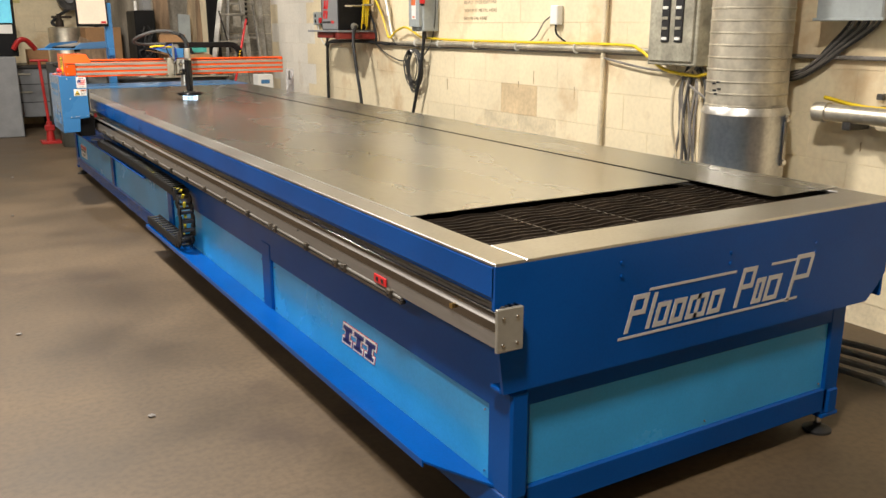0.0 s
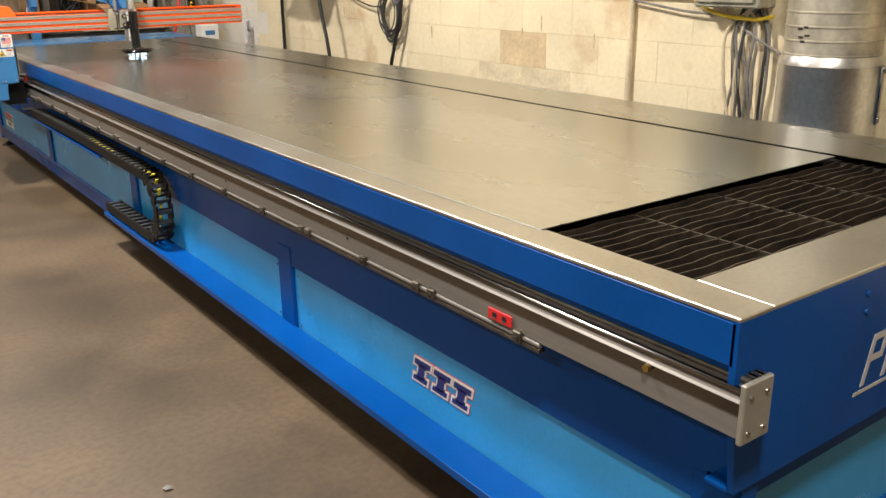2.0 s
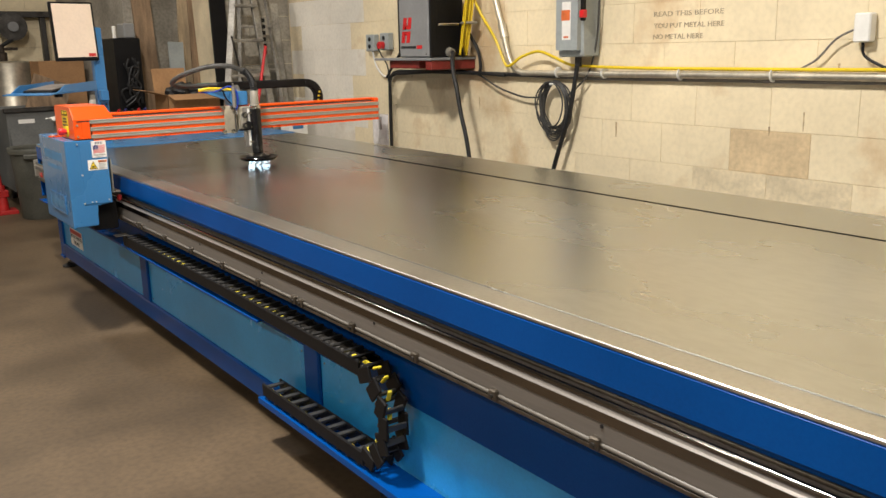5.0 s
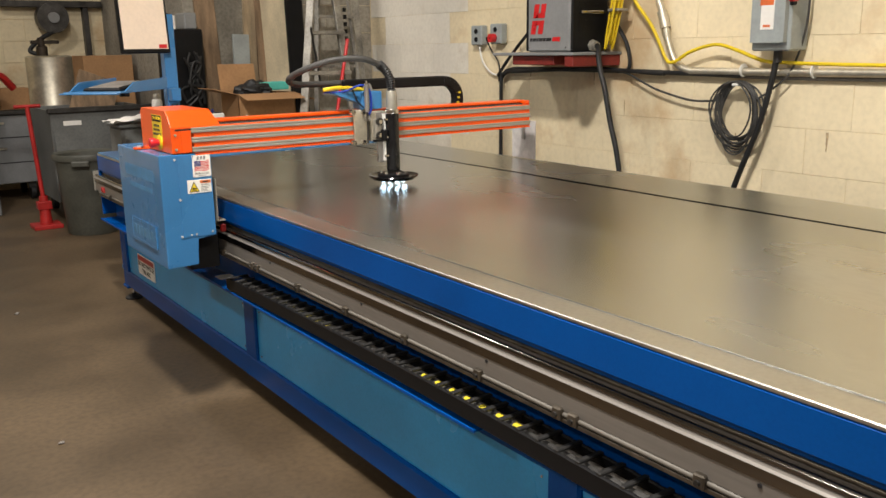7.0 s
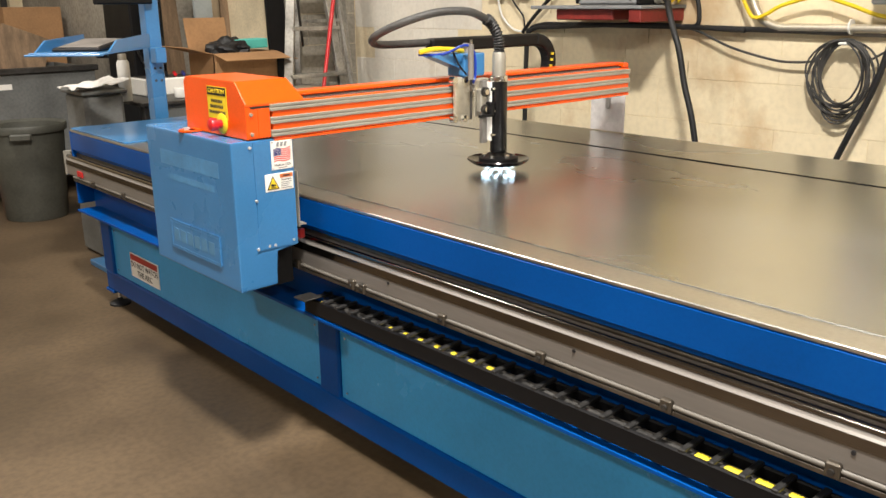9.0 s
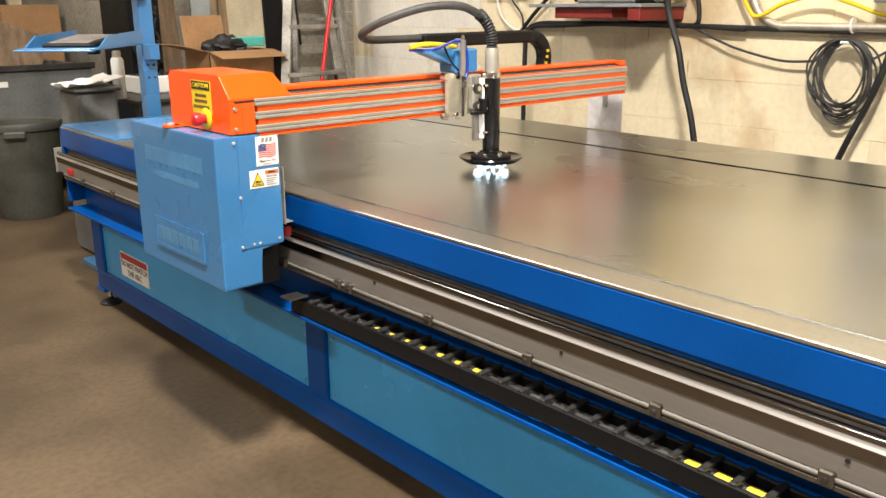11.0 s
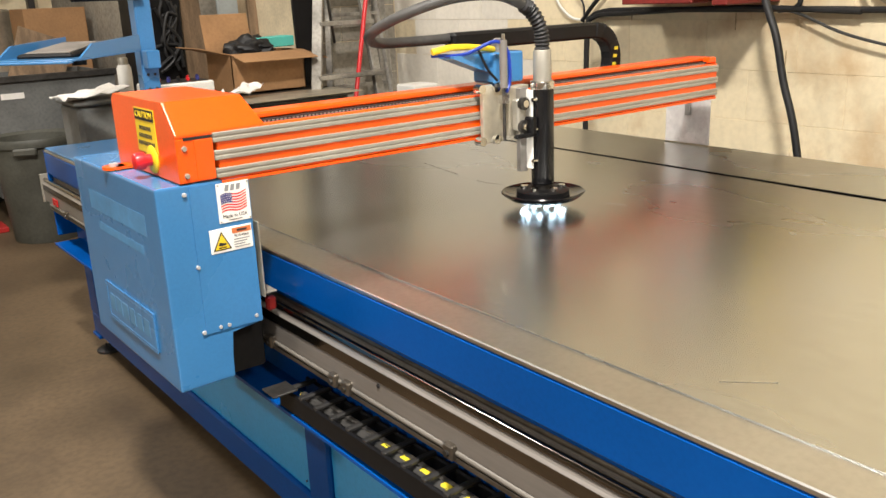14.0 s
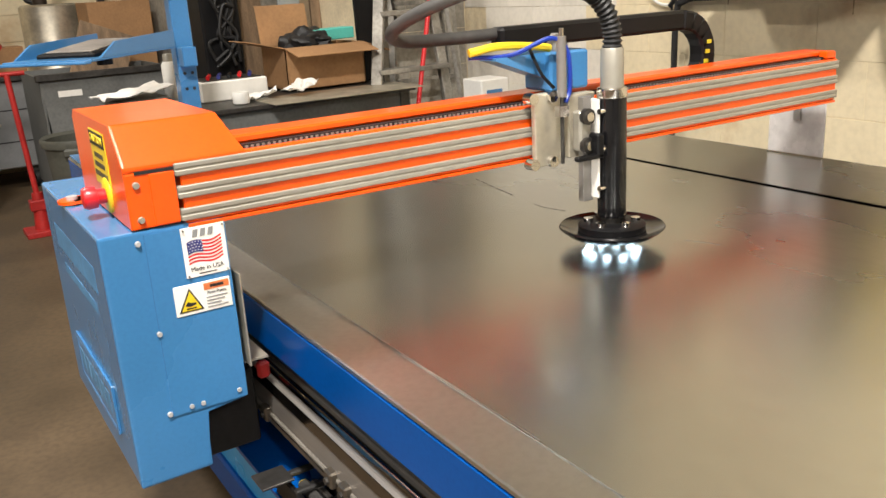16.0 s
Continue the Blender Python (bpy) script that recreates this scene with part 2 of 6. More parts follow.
def prism(points, axis, a, b, bm=None):
    """Pushes a flat outline along an axis; the outline's pairs are the other two axes in order."""
    t = bmesh.new()
    put = {"x": lambda u, v, w: (w, u, v), "y": lambda u, v, w: (u, w, v), "z": lambda u, v, w: (u, v, w)}[axis]
    lo = [t.verts.new(put(u, v, a)) for u, v in points]
    hi = [t.verts.new(put(u, v, b)) for u, v in points]
    n = len(points)
    t.faces.new(lo)
    t.faces.new(hi[::-1])
    for i in range(n):
        t.faces.new((lo[i], hi[i], hi[(i + 1) % n], lo[(i + 1) % n]))
    return add(bm or bmesh.new(), t)


def spline(points, steps=10):
    """A smooth line through the points."""
    p = [Vector(q) for q in points]
    p = [2 * p[0] - p[1]] + p + [2 * p[-1] - p[-2]]
    out = []
    for i in range(1, len(p) - 2):
        for k in range(steps):
            t = k / steps
            a, b, c, d = p[i - 1:i + 3]
            out.append(0.5 * (2 * b + (c - a) * t + (2 * a - 5 * b + 4 * c - d) * t * t + (3 * b - a - 3 * c + d) * t ** 3))
    return out + [p[-2]]


def tube(points, r, n=8, steps=10, bm=None, wave=0.0):
    """A hose or cable of radius r along a smooth line; wave gives it ribs."""
    line = spline(points, steps) if steps else [Vector(q) for q in points]
    t = bmesh.new()
    rings = []
    side = Vector((0.31, 0.22, 0.92)).normalized()
    for i, q in enumerate(line):
        d = (line[min(i + 1, len(line) - 1)] - line[max(i - 1, 0)]).normalized()
        side = (side - d * side.dot(d)).normalized()
        up = d.cross(side)
        rr = r * (1 + (wave if i % 2 else -wave))
        rings.append([t.verts.new(q + rr * (math.cos(2 * math.pi * k / n) * side + math.sin(2 * math.pi * k / n) * up)) for k in range(n)])
    for a, b in zip(rings, rings[1:]):
        for k in range(n):
            t.faces.new((a[k], a[(k + 1) % n], b[(k + 1) % n], b[k]))
    t.faces.new(rings[0])
    t.faces.new(rings[-1])
    return add(bm or bmesh.new(), t)


def letters(text, size, material, m, parent, name="lettering", deep=0.0006):
    """Words in the built-in font, as a thin mesh lying in the plane of m."""
    cu = bpy.data.curves.new("lettering", "FONT")
    cu.body, cu.size, cu.extrude, cu.align_x, cu.align_y = text, size, deep, "CENTER", "CENTER"
    cu.resolution_u = 2
    tmp = new("lettering", cu)
    bpy.context.view_layer.update()
    me = bpy.data.meshes.new_from_object(tmp.evaluated_get(bpy.context.evaluated_depsgraph_get()))
    bpy.data.objects.remove(tmp)
    me.transform(m)
    me.materials.clear()
    me.materials.append(material)
    ob = new(name, me)
    hang(ob, parent)
    return ob


def facing(ax, x, y, z, sx=1.0):
    """A plane for letters: '-y' is read from the front, '-x' from the aisle."""
    base = {"-y": Matrix(((1, 0, 0), (0, 0, -1), (0, 1, 0))), "-x": Matrix(((0, 0, -1), (-1, 0, 0), (0, 1, 0)))}[ax].to_4x4()
    return Matrix.Translation((x, y, z)) @ base @ Matrix.Diagonal((sx, 1, 1, 1))


# ---- the setting ----
def structure(name, bm, material, label, category):
    return tagged(part(name, bm, material), label, category, kind="structure")


structure("floor", box(WX0, WX1, WY0, WY1, -0.12, 0.0), M_CONC, "stained brown grey concrete workshop floor", "floor")
structure("ceiling", box(WX0, WX1, WY0, WY1, WZ, WZ + 0.12), M_CEIL, "plain dull unseen ceiling above the lamps", "ceiling")
wall_right = structure("wall_east", box(WX1, WX1 + 0.2, WY0, WY1, 0, WZ), M_JOINT, "cream painted concrete block wall with worn joints", "wall")
wall_back = structure("wall_north", box(WX0, WX1 + 0.2, WY1, WY1 + 0.2, 0, WZ), M_JOINT, "cream and grey concrete block end wall", "wall")
# unseen walls, added to close the room and hold down fill light
structure("wall_west", box(WX0 - 0.2, WX0, WY0, WY1 + 0.2, 0, WZ), M_CEIL, "unseen dull side wall added to close the room", "wall")
structure("wall_south", box(WX0 - 0.2, WX1 + 0.2, WY0 - 0.2, WY0, 0, WZ), M_CEIL, "unseen dull end wall added to close the room", "wall")

pier = structure("wall_pier", box(3.15, WX1, 9.80, WY1, 0, WZ), M_JOINT, "stained grey and cream block pier", "wall")
structure("wall_recess", box(2.62, 3.15, 10.75, WY1, 0, WZ), M_GREYBLOCK, "bare grey block wall recess", "wall")
# a fixture is added at each light, the fill pair included
for (lx, ly) in LAMPS:
    lamp = root("ceiling_lamp", lx, ly, WZ, "unseen compact white ceiling lamp with a warm diffuser, for room and fill light", "lamp", "ceiling lamps")
    part("housing", box(lx - 0.20, lx + 0.20, ly - 0.28, ly + 0.28, WZ - 0.10, WZ, 0.01), M_WHITE, lamp)
    part("diffuser", box(lx - 0.17, lx + 0.17, ly - 0.25, ly + 0.25, WZ - 0.13, WZ - 0.102, 0.01), M_TUBE, lamp)


# ---- the cutting table ----
def screw(parent, x, y, z, ax="-y", r=0.006, material=None):
    d = {"-y": Vector((0, -1, 0)), "-x": Vector((-1, 0, 0)), "z": Vector((0, 0, 1))}[ax]
    p = Vector((x, y, z))
    bm = cyl(bmesh.new(), p - d * 0.002, p + d * 0.003, r, r * 0.75, 10)
    part("screw", bm, material or M_CHROME, parent, smooth=True)


def make_table():
    t = root("cutting_table", (TX0 + TX1) / 2, (TY0 + TY1) / 2, 0, "long dark blue steel plasma cutting table with light blue panels", "cutting table")
    fy = TY0 + 0.03                     # plane of the front frame
    FX0, FX1 = SX, 2.73
    # top ledge and hopper
    lb = bmesh.new()
    bx(lb, TX0, 1.457, TY0, TY1, TZ - 0.012, TZ - 0.003, 0.002)
    bx(lb, 1.457, TX1, TY0, 2.08, TZ - 0.012, TZ - 0.003, 0.002)
    bx(lb, 2.80, TX1, 2.08, TY1, TZ - 0.012, TZ - 0.003, 0.002)
    part("ledge", lb, M_LEDGE, t, "bare bright steel rim")
    # tray and walls all take one near black colour
    part("hopper", box(1.46, 2.80, 2.085, TY1 - 0.03, 0.42, 0.46), M_VOID, t, "near black tray below the slats")
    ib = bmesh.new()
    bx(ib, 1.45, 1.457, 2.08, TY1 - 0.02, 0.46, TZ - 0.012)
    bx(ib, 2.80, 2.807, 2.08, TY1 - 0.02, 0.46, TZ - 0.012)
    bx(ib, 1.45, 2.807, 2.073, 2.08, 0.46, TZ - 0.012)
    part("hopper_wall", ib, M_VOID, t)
    # added dark strip so the gap between the plates looks deep and shaded
    part("seam_shade_strip", box(2.48, 2.58, 2.46, 8.06, TZ - 0.06, TZ - 0.016), M_VOID, t, "near black strip that puts shade into the plate seam")
    # side aprons
    part("side_apron", box(TX0, TX0 + 0.012, TY0 + 0.004, TY1, TZ - 0.088, TZ - 0.012, 0.003), M_DBLUE, t)
    part("wall_apron", box(TX1 - 0.012, TX1, TY0 + 0.004, TY1, 0.45, TZ - 0.012, 0.003), M_DBLUE, t)
    part("end_deck", box(1.375, TX1 - 0.006, 8.07, TY1, TZ - 0.003, TZ + 0.004, 0.002), M_SKY, t, "sky blue deck plate at the far end")
    part("end_apron", box(TX0, TX1, TY1, TY1 + 0.012, 0.45, TZ - 0.006, 0.003), M_DBLUE, t)
    part("apron_shelf", box(TX0 + 0.012, SX, TY0 + 0.012, TY1, TZ - 0.10, TZ - 0.088), M_DBLUE, t)
    fa = prism([(1.40, 0.446), (2.78, 0.446), (2.83, 0.49), (2.863, 0.53), (2.863, TZ - 0.010), (TX0, TZ - 0.010), (TX0, 0.66)], "y", TY0, TY0 + 0.012)
    front = part("front_apron", fa, M_DBLUE, t, "glossy dark blue front sheet")
    part("front_lip", box(1.40, 2.80, TY0 + 0.012, fy + 0.03, 0.440, 0.452, 0.003), M_DBLUE, front)
    part("upper_side", box(SX, SX + 0.02, TY0 + 0.02, TY1 - 0.02, 0.375, TZ - 0.10, 0.002), M_DBLUE, t)
    # side frame: bottom rail, posts, panels
    part("bottom_rail", box(SX - 0.004, SX + 0.05, TY0 + 0.02, TY1 - 0.06, 0.075, 0.160, 0.006), M_DBLUE, t)
    part("wall_side_rail", box(FX1 - 0.05, FX1, TY0 + 0.02, TY1 - 0.06, 0.075, 0.160, 0.006), M_DBLUE, t)
    part("wall_side_sheet", box(FX1 - 0.03, FX1 - 0.02, TY0 + 0.04, TY1 - 0.06, 0.160, 0.46), M_LBLUE, t)
    part("end_sheet", box(SX + 0.02, FX1 - 0.03, TY1 - 0.09, TY1 - 0.08, 0.160, 0.46), M_LBLUE, t)
    part("end_bottom_rail", box(SX + 0.05, FX1 - 0.05, TY1 - 0.11, TY1 - 0.06, 0.075, 0.160, 0.006), M_DBLUE, t)
    posts = [1.985, 3.637, 5.205, 6.876, 8.52]
    for y in posts:
        part("post", box(SX - 0.003, SX + 0.05, y - 0.05, y + 0.05, 0.155, 0.44, 0.006), M_DBLUE, t)
    for a, b in zip(posts, posts[1:]):
        p = part("side_panel", box(SX + 0.008, SX + 0.016, a + 0.045, b - 0.045, 0.150, 0.385), M_LBLUE, t, "glossy light blue sheet panel")
        for z in (0.18, 0.35):
            for y in (a + 0.075, b - 0.075):
                screw(p, SX + 0.008, y, z, "-x", 0.004)
    # front frame
    part("front_bottom_rail", box(SX + 0.05, FX1 - 0.05, fy - 0.004, fy + 0.05, 0.085, 0.168, 0.006), M_DBLUE, t)
    for x in (SX + 0.037, FX1 - 0.035):
        part("post", box(x - 0.037, x + 0.035, fy - 0.004, fy + 0.05, 0.075, 0.45, 0.006), M_DBLUE, t)
    part("front_head", box(SX + 0.05, FX1 - 0.05, fy - 0.002, fy + 0.03, 0.386, 0.45, 0.003), M_DBLUE, t)
    fp = part("front_panel", box(1.49, 2.675, fy + 0.006, fy + 0.014, 0.160, 0.392), M_LBLUE, t, "glossy light blue front panel")
    for x in (2.13, 2.64):
        screw(fp, x, fy + 0.006, 0.185, "-y", 0.004)
    # levelling feet
    for x, y in ((SX + 0.03, TY0 + 0.07), (FX1 - 0.03, TY0 + 0.06), (SX + 0.03, TY1 - 0.09), (FX1 - 0.03, TY1 - 0.09), (SX + 0.07, 4.85), (FX1 - 0.07, 4.85)):
        f = part("foot", lathe([(0.045, 0.0), (0.045, 0.008), (0.030, 0.016), (0.012, 0.022), (0.012, 0.03)], x, y, 0, 20), M_RUBBER, t, smooth=True)
        part("stem", rod((x, y, 0.02), (x, y, 0.08), 0.009), M_CHROME, f, smooth=True)
        part("foot_plate", box(x - 0.04, x + 0.04, y - 0.04, y + 0.04, 0.064, 0.078, 0.003), M_DBLUE, f)
    # front bolts
    for x, z in ((1.746, 0.718), (1.748, 0.683), (2.14, 0.69), (2.14, 0.66), (2.50, 0.67), (2.50, 0.643)):
        screw(front, x, TY0, z, "-y", 0.0065, M_DBLUE)
    # long aluminium rail on the side, its chrome guide rods and end cap
    ry0, ry1 = 1.90, 8.70
    prof = [(1.362, 0.574), (1.425, 0.574), (1.425, 0.664), (1.388, 0.664), (1.386, 0.652), (1.372, 0.650), (1.366, 0.638), (1.362, 0.634)]
    rail = part("long_rail", prism(prof, "y", ry0 + 0.01, ry1 - 0.01), M_RAIL, t, "satin aluminium linear rail")
    part("guide_rod", rod((1.374, ry0 + 0.01, 0.648), (1.374, ry1 - 0.01, 0.648), 0.008, n=14), M_ROD, rail, smooth=True)
    part("guide_rod", rod((1.390, ry0 + 0.01, 0.661), (1.390, ry1 - 0.01, 0.661), 0.006, n=12), M_CLIP, rail, smooth=True)
    for k in range(4):
        part("rail_ridge", box(1.397 + 0.008 * k, 1.4015 + 0.008 * k, ry0 + 0.012, ry1 - 0.012, 0.663, 0.668 + 0.002 * (k % 2), 0.001), M_ROD if k % 2 else M_DARKSTEEL, rail)
    # raised dark band imitates the dark reflection and recess along the rail
    part("rail_dark_band", box(1.3606, 1.3628, ry0 + 0.012, ry1 - 0.012, 0.614, 0.634), M_ROD, rail, "dark glossy band for the rail's shaded upper half")
    # brown bar drawn in place of the shadow below the clip rod
    part("rail_shadow_strip", box(1.360, 1.376, 2.36, 8.62, 0.551, 0.5605, 0.001), M_CLIP, rail, "dark brown strip painting the shadow under the rail")
    for y in (ry0, ry1 - 0.01):
        cap = part("end_cap", box(1.357, 1.43, y, y + 0.01, 0.566, 0.670, 0.002), M_GREYALU, rail, "flat cast end plate")
        for x in (1.373, 1.412):
            for z in (0.585, 0.648):
                screw(cap, x, y, z, "-y", 0.005)
    part("brass_stop", rod((1.352, 2.09, 0.628), (1.366, 2.09, 0.628), 0.007, n=10), mat("brass", (0.6, 0.42, 0.15), 0.3, 1.0), rail, smooth=True)
    tag = part("red_tag", box(1.3565, 1.3605, 2.44, 2.515, 0.578, 0.604, 0.002), M_BRED, rail, "small red plastic tag")
    for y in (2.462, 2.493):
        part("tag_hole", box(1.3555, 1.3570, y - 0.006, y + 0.006, 0.585, 0.597, 0.002), M_INK, tag)
    part("red_tag", box(1.3565, 1.3605, 8.50, 8.56, 0.578, 0.604, 0.002), M_BRED, rail, "small red plastic tag")
    for y in (3.1, 3.9, 4.7, 5.38, 5.92, 6.5, 7.6):
        part("rail_hole", rod((1.3600, y, 0.606), (1.3628, y, 0.606), 0.004, n=10), M_INK, rail)
    # lower strip with clips
    strip = part("clip_strip", rod((1.364, 2.36, 0.5675), (1.364, 8.62, 0.5675), 0.0055, n=10), M_PALE, t, "thin bright cable rod with clips", True)
    y0 = 2.42
    ys = [y0 + 0.2985 * i for i in range(21)]
    for y in ys:
        if 2.3 < y < 8.6:
            clip(strip, y)
    for y in (2.78, 3.358, 5.15, 6.645):
        clip(strip, y)
    # trays for the cable chain
    tr = prism([(1.335, 2.20), (SX + 0.002, 1.99), (SX + 0.002, 5.42), (1.335, 5.42)], "z", 0.163, 0.169)
    part("lower_chain_tray", tr, M_DBLUE, t, "dark blue folded chain tray")
    part("tray_lip", box(1.333, 1.338, 2.20, 5.42, 0.150, 0.172, 0.001), M_DBLUE, t)
    part("upper_chain_tray", box(1.344, SX, 5.40, 8.56, 0.436, 0.441), M_DBLUE, t)
    part("upper_tray_lip", box(1.340, 1.344, 5.40, 8.56, 0.434, 0.443, 0.001), M_DBLUE, t)
    # maker's mark on the side: plain shapes only
    for mid in (2.880, 2.795, 2.712):
        for name, m_, grow, x0, x1 in (("emblem_outline", M_BRED, 0.0085, 0.0064, 0.0074), ("emblem_edge", M_WHITE, 0.0065, 0.0052, 0.0066), ("emblem_shape", M_NAVY, 0.0, 0.0040, 0.0056)):
            for dy0, dy1, z0, z1 in ((0.034, -0.034, 0.300, 0.316), (0.014, -0.014, 0.262, 0.304), (0.030, -0.030, 0.254, 0.267)):
                lean = lambda z: -0.25 * (z - 0.285)
                za, zb = z0 - grow, z1 + grow
                part(name, prism([(mid + dy0 + grow + lean(za), za), (mid + dy1 - grow + lean(za), za), (mid + dy1 - grow + lean(zb), zb), (mid + dy0 + grow + lean(zb), zb)], "x", SX + x0, SX + x1), m_, t)
    # maker's mark on the front: slanted plain shapes between two lines
    logo(front)
    # warning sign at the far end of the side
    sg = part("warning_sign", box(SX + 0.0025, SX + 0.0065, 8.03, 8.29, 0.192, 0.292), M_WHITE, t, "white warning sign")
    part("sign_header", box(SX + 0.0018, SX + 0.0030, 8.035, 8.285, 0.264, 0.289), M_RED, sg)
    letters("DO NOT WATCH", 0.034, M_INK, facing("-x", SX + 0.002, 8.16, 0.246, 0.9), sg)
    letters("THE ARC", 0.034, M_INK, facing("-x", SX + 0.002, 8.16, 0.213), sg)
    return t


def clip(parent, y):
    c = part("clip", box(1.351, 1.377, y - 0.012, y + 0.012, 0.555, 0.582, 0.003), M_CLIP, parent)
    part("clip_screw", rod((1.347, y, 0.567), (1.3515, y, 0.567), 0.0055, n=10), M_DARKSTEEL, c)


def logo(parent):
    y0, y1 = TY0 - 0.0012, TY0 + 0.001

    def bar(name, x0, x1, z0, z1, lean=0.28):
        d = (z1 - z0) * lean
        part(name, prism([(x0, z0), (x1, z0), (x1 + d, z1), (x0 + d, z1)], "y", y0, y1), M_SILVER, parent)
    bar("emblem_line", 1.745, 2.435, 0.513, 0.520)
    bar("emblem_line", 1.845, 2.165, 0.630, 0.637)
    bar("emblem_line", 2.31, 2.415, 0.630, 0.637)
    for x, w, h in ((1.765, 0.056, 0.098), (1.838, 0.013, 0.094), (1.862, 0.048, 0.064), (1.921, 0.046, 0.064), (1.978, 0.072, 0.064), (2.061, 0.048, 0.064), (2.165, 0.058, 0.110), (2.236, 0.038, 0.072), (2.284, 0.058, 0.072), (2.385, 0.078, 0.135)):
        z = 0.528 if x < 2.38 else 0.510
        t, d = 0.013, 0.28
        if w < 0.03:
            bar("emblem_shape", x, x + t, z, z + h)
            continue
        low = z + (h * 0.45 if h > 0.09 else 0.0)
        bar("emblem_shape", x, x + t, z, z + h)
        bar("emblem_shape", x + w - t + (low - z) * d, x + w + (low - z) * d, low, z + h)
        for za in (low, z + h - t):
            bar("emblem_shape", x + t + (za - z) * d, x + w - t + (za - z) * d, za, za + t)
        if w > 0.07 and h < 0.1:
            bar("emblem_shape", x + (w - t) / 2, x + (w + t) / 2, z, z + h)


cutting_table = make_table()

# cutting slats in the open bay
for i in range(12):
    y = 2.105 + i * 0.0315
    bm = bmesh.new()
    n = 26
    w = [0.0014 * math.sin(j * 0.9 + i * 1.7) + 0.002 * math.sin(j * 0.37 + i) for j in range(n + 1)]
    for j in range(n):
        x0, x1 = 1.462 + 1.334 * j / n, 1.462 + 1.334 * (j + 1) / n
        h0, h1 = TZ - 0.016 - 0.002 * (j % 3), TZ - 0.016 - 0.002 * ((j + 1) % 3)
        a, b, c, d = (x0, y + w[j]), (x1, y + w[j + 1]), (x1, y + w[j + 1] + 0.004), (x0, y + w[j] + 0.004)
        q = [bm.verts.new((*p, 0.60)) for p in (a, b, c, d)] + [bm.verts.new((*p, h)) for p, h in ((a, h0), (b, h1), (c, h1), (d, h0))]
        for f in ((0, 1, 5, 4), (2, 3, 7, 6), (4, 5, 6, 7)):
            bm.faces.new([q[k] for k in f])
    part("slat", bm, M_RUST, cutting_table)
for x in (1.72, 2.0, 2.27, 2.55):
    part("slat_comb", box(x, x + 0.005, 2.085, 2.48, 0.56, TZ - 0.021), M_CLIP, cutting_table)

# plates that lie on the table
def sheet_edge(y):
    """The sheet's long edge: nearly straight, cut back a little at one place."""
    return 2.526 + 0.0012 * math.sin(1.9 * y) - 0.006 * math.exp(-((y - 6.33) / 0.13) ** 2)


edge = [(sheet_edge(2.452 + 5.608 * i / 60), 2.452 + 5.608 * i / 60) for i in range(61)]
pl = part("steel_plate", prism([(1.444, 8.06), (1.444, 2.452)] + edge, "z", TZ - 0.0030, TZ - 0.0006), M_PLATE)
tagged(pl, "large grey mild steel sheet lying on the cutting table", "steel plate", "plates on the table")
pl2 = part("steel_plate", box(2.545, TX1 - 0.004, 2.125, 8.06, TZ - 0.0016, TZ - 0.0004), M_PLATE)
tagged(pl2, "narrow grey mild steel strip lying beside the sheet", "steel plate", "plates on the table")


def mark_on_plate(name, pts, w, material, label):
    kb = bmesh.new()
    line = spline([(x, y, TZ - 0.0002) for x, y in pts], 6)
    prev = None
    for i, q in enumerate(line):
        d = (line[min(i + 1, len(line) - 1)] - line[max(i - 1, 0)]).normalized()
        off = Vector((-d.y, d.x, 0)) * w * (0.55 + 0.45 * math.sin(i * 2.3))
        pair = [kb.verts.new(q - off), kb.verts.new(q + off)]
        if prev:
            kb.faces.new((prev[0], pair[0], pair[1], prev[1]))
        prev = pair
    part(name, kb, material, pl, label)


mark_on_plate("cut_line", [(2.115, 7.36), (2.098, 7.27), (2.079, 7.16)], 0.0022, M_DARKSTEEL, "thin dark cut line")
mark_on_plate("cut_line", [(2.063, 7.06), (2.062, 7.02), (2.075, 6.97)], 0.0016, M_DARKSTEEL, "thin dark cut line")
for pts in ([(1.441, 6.90), (1.443, 6.60), (1.446, 6.27)], [(2.095, 6.66), (2.110, 6.63), (2.118, 6.60)], [(2.33, 6.62), (2.36, 6.60), (2.37, 6.59)], [(2.14, 6.35), (2.16, 6.33), (2.19, 6.32)], [(1.50, 5.93), (1.53, 5.90), (1.55, 5.88)]):
    mark_on_plate("scratch", pts, 0.0014, M_LEDGE, "fine bright scratch")


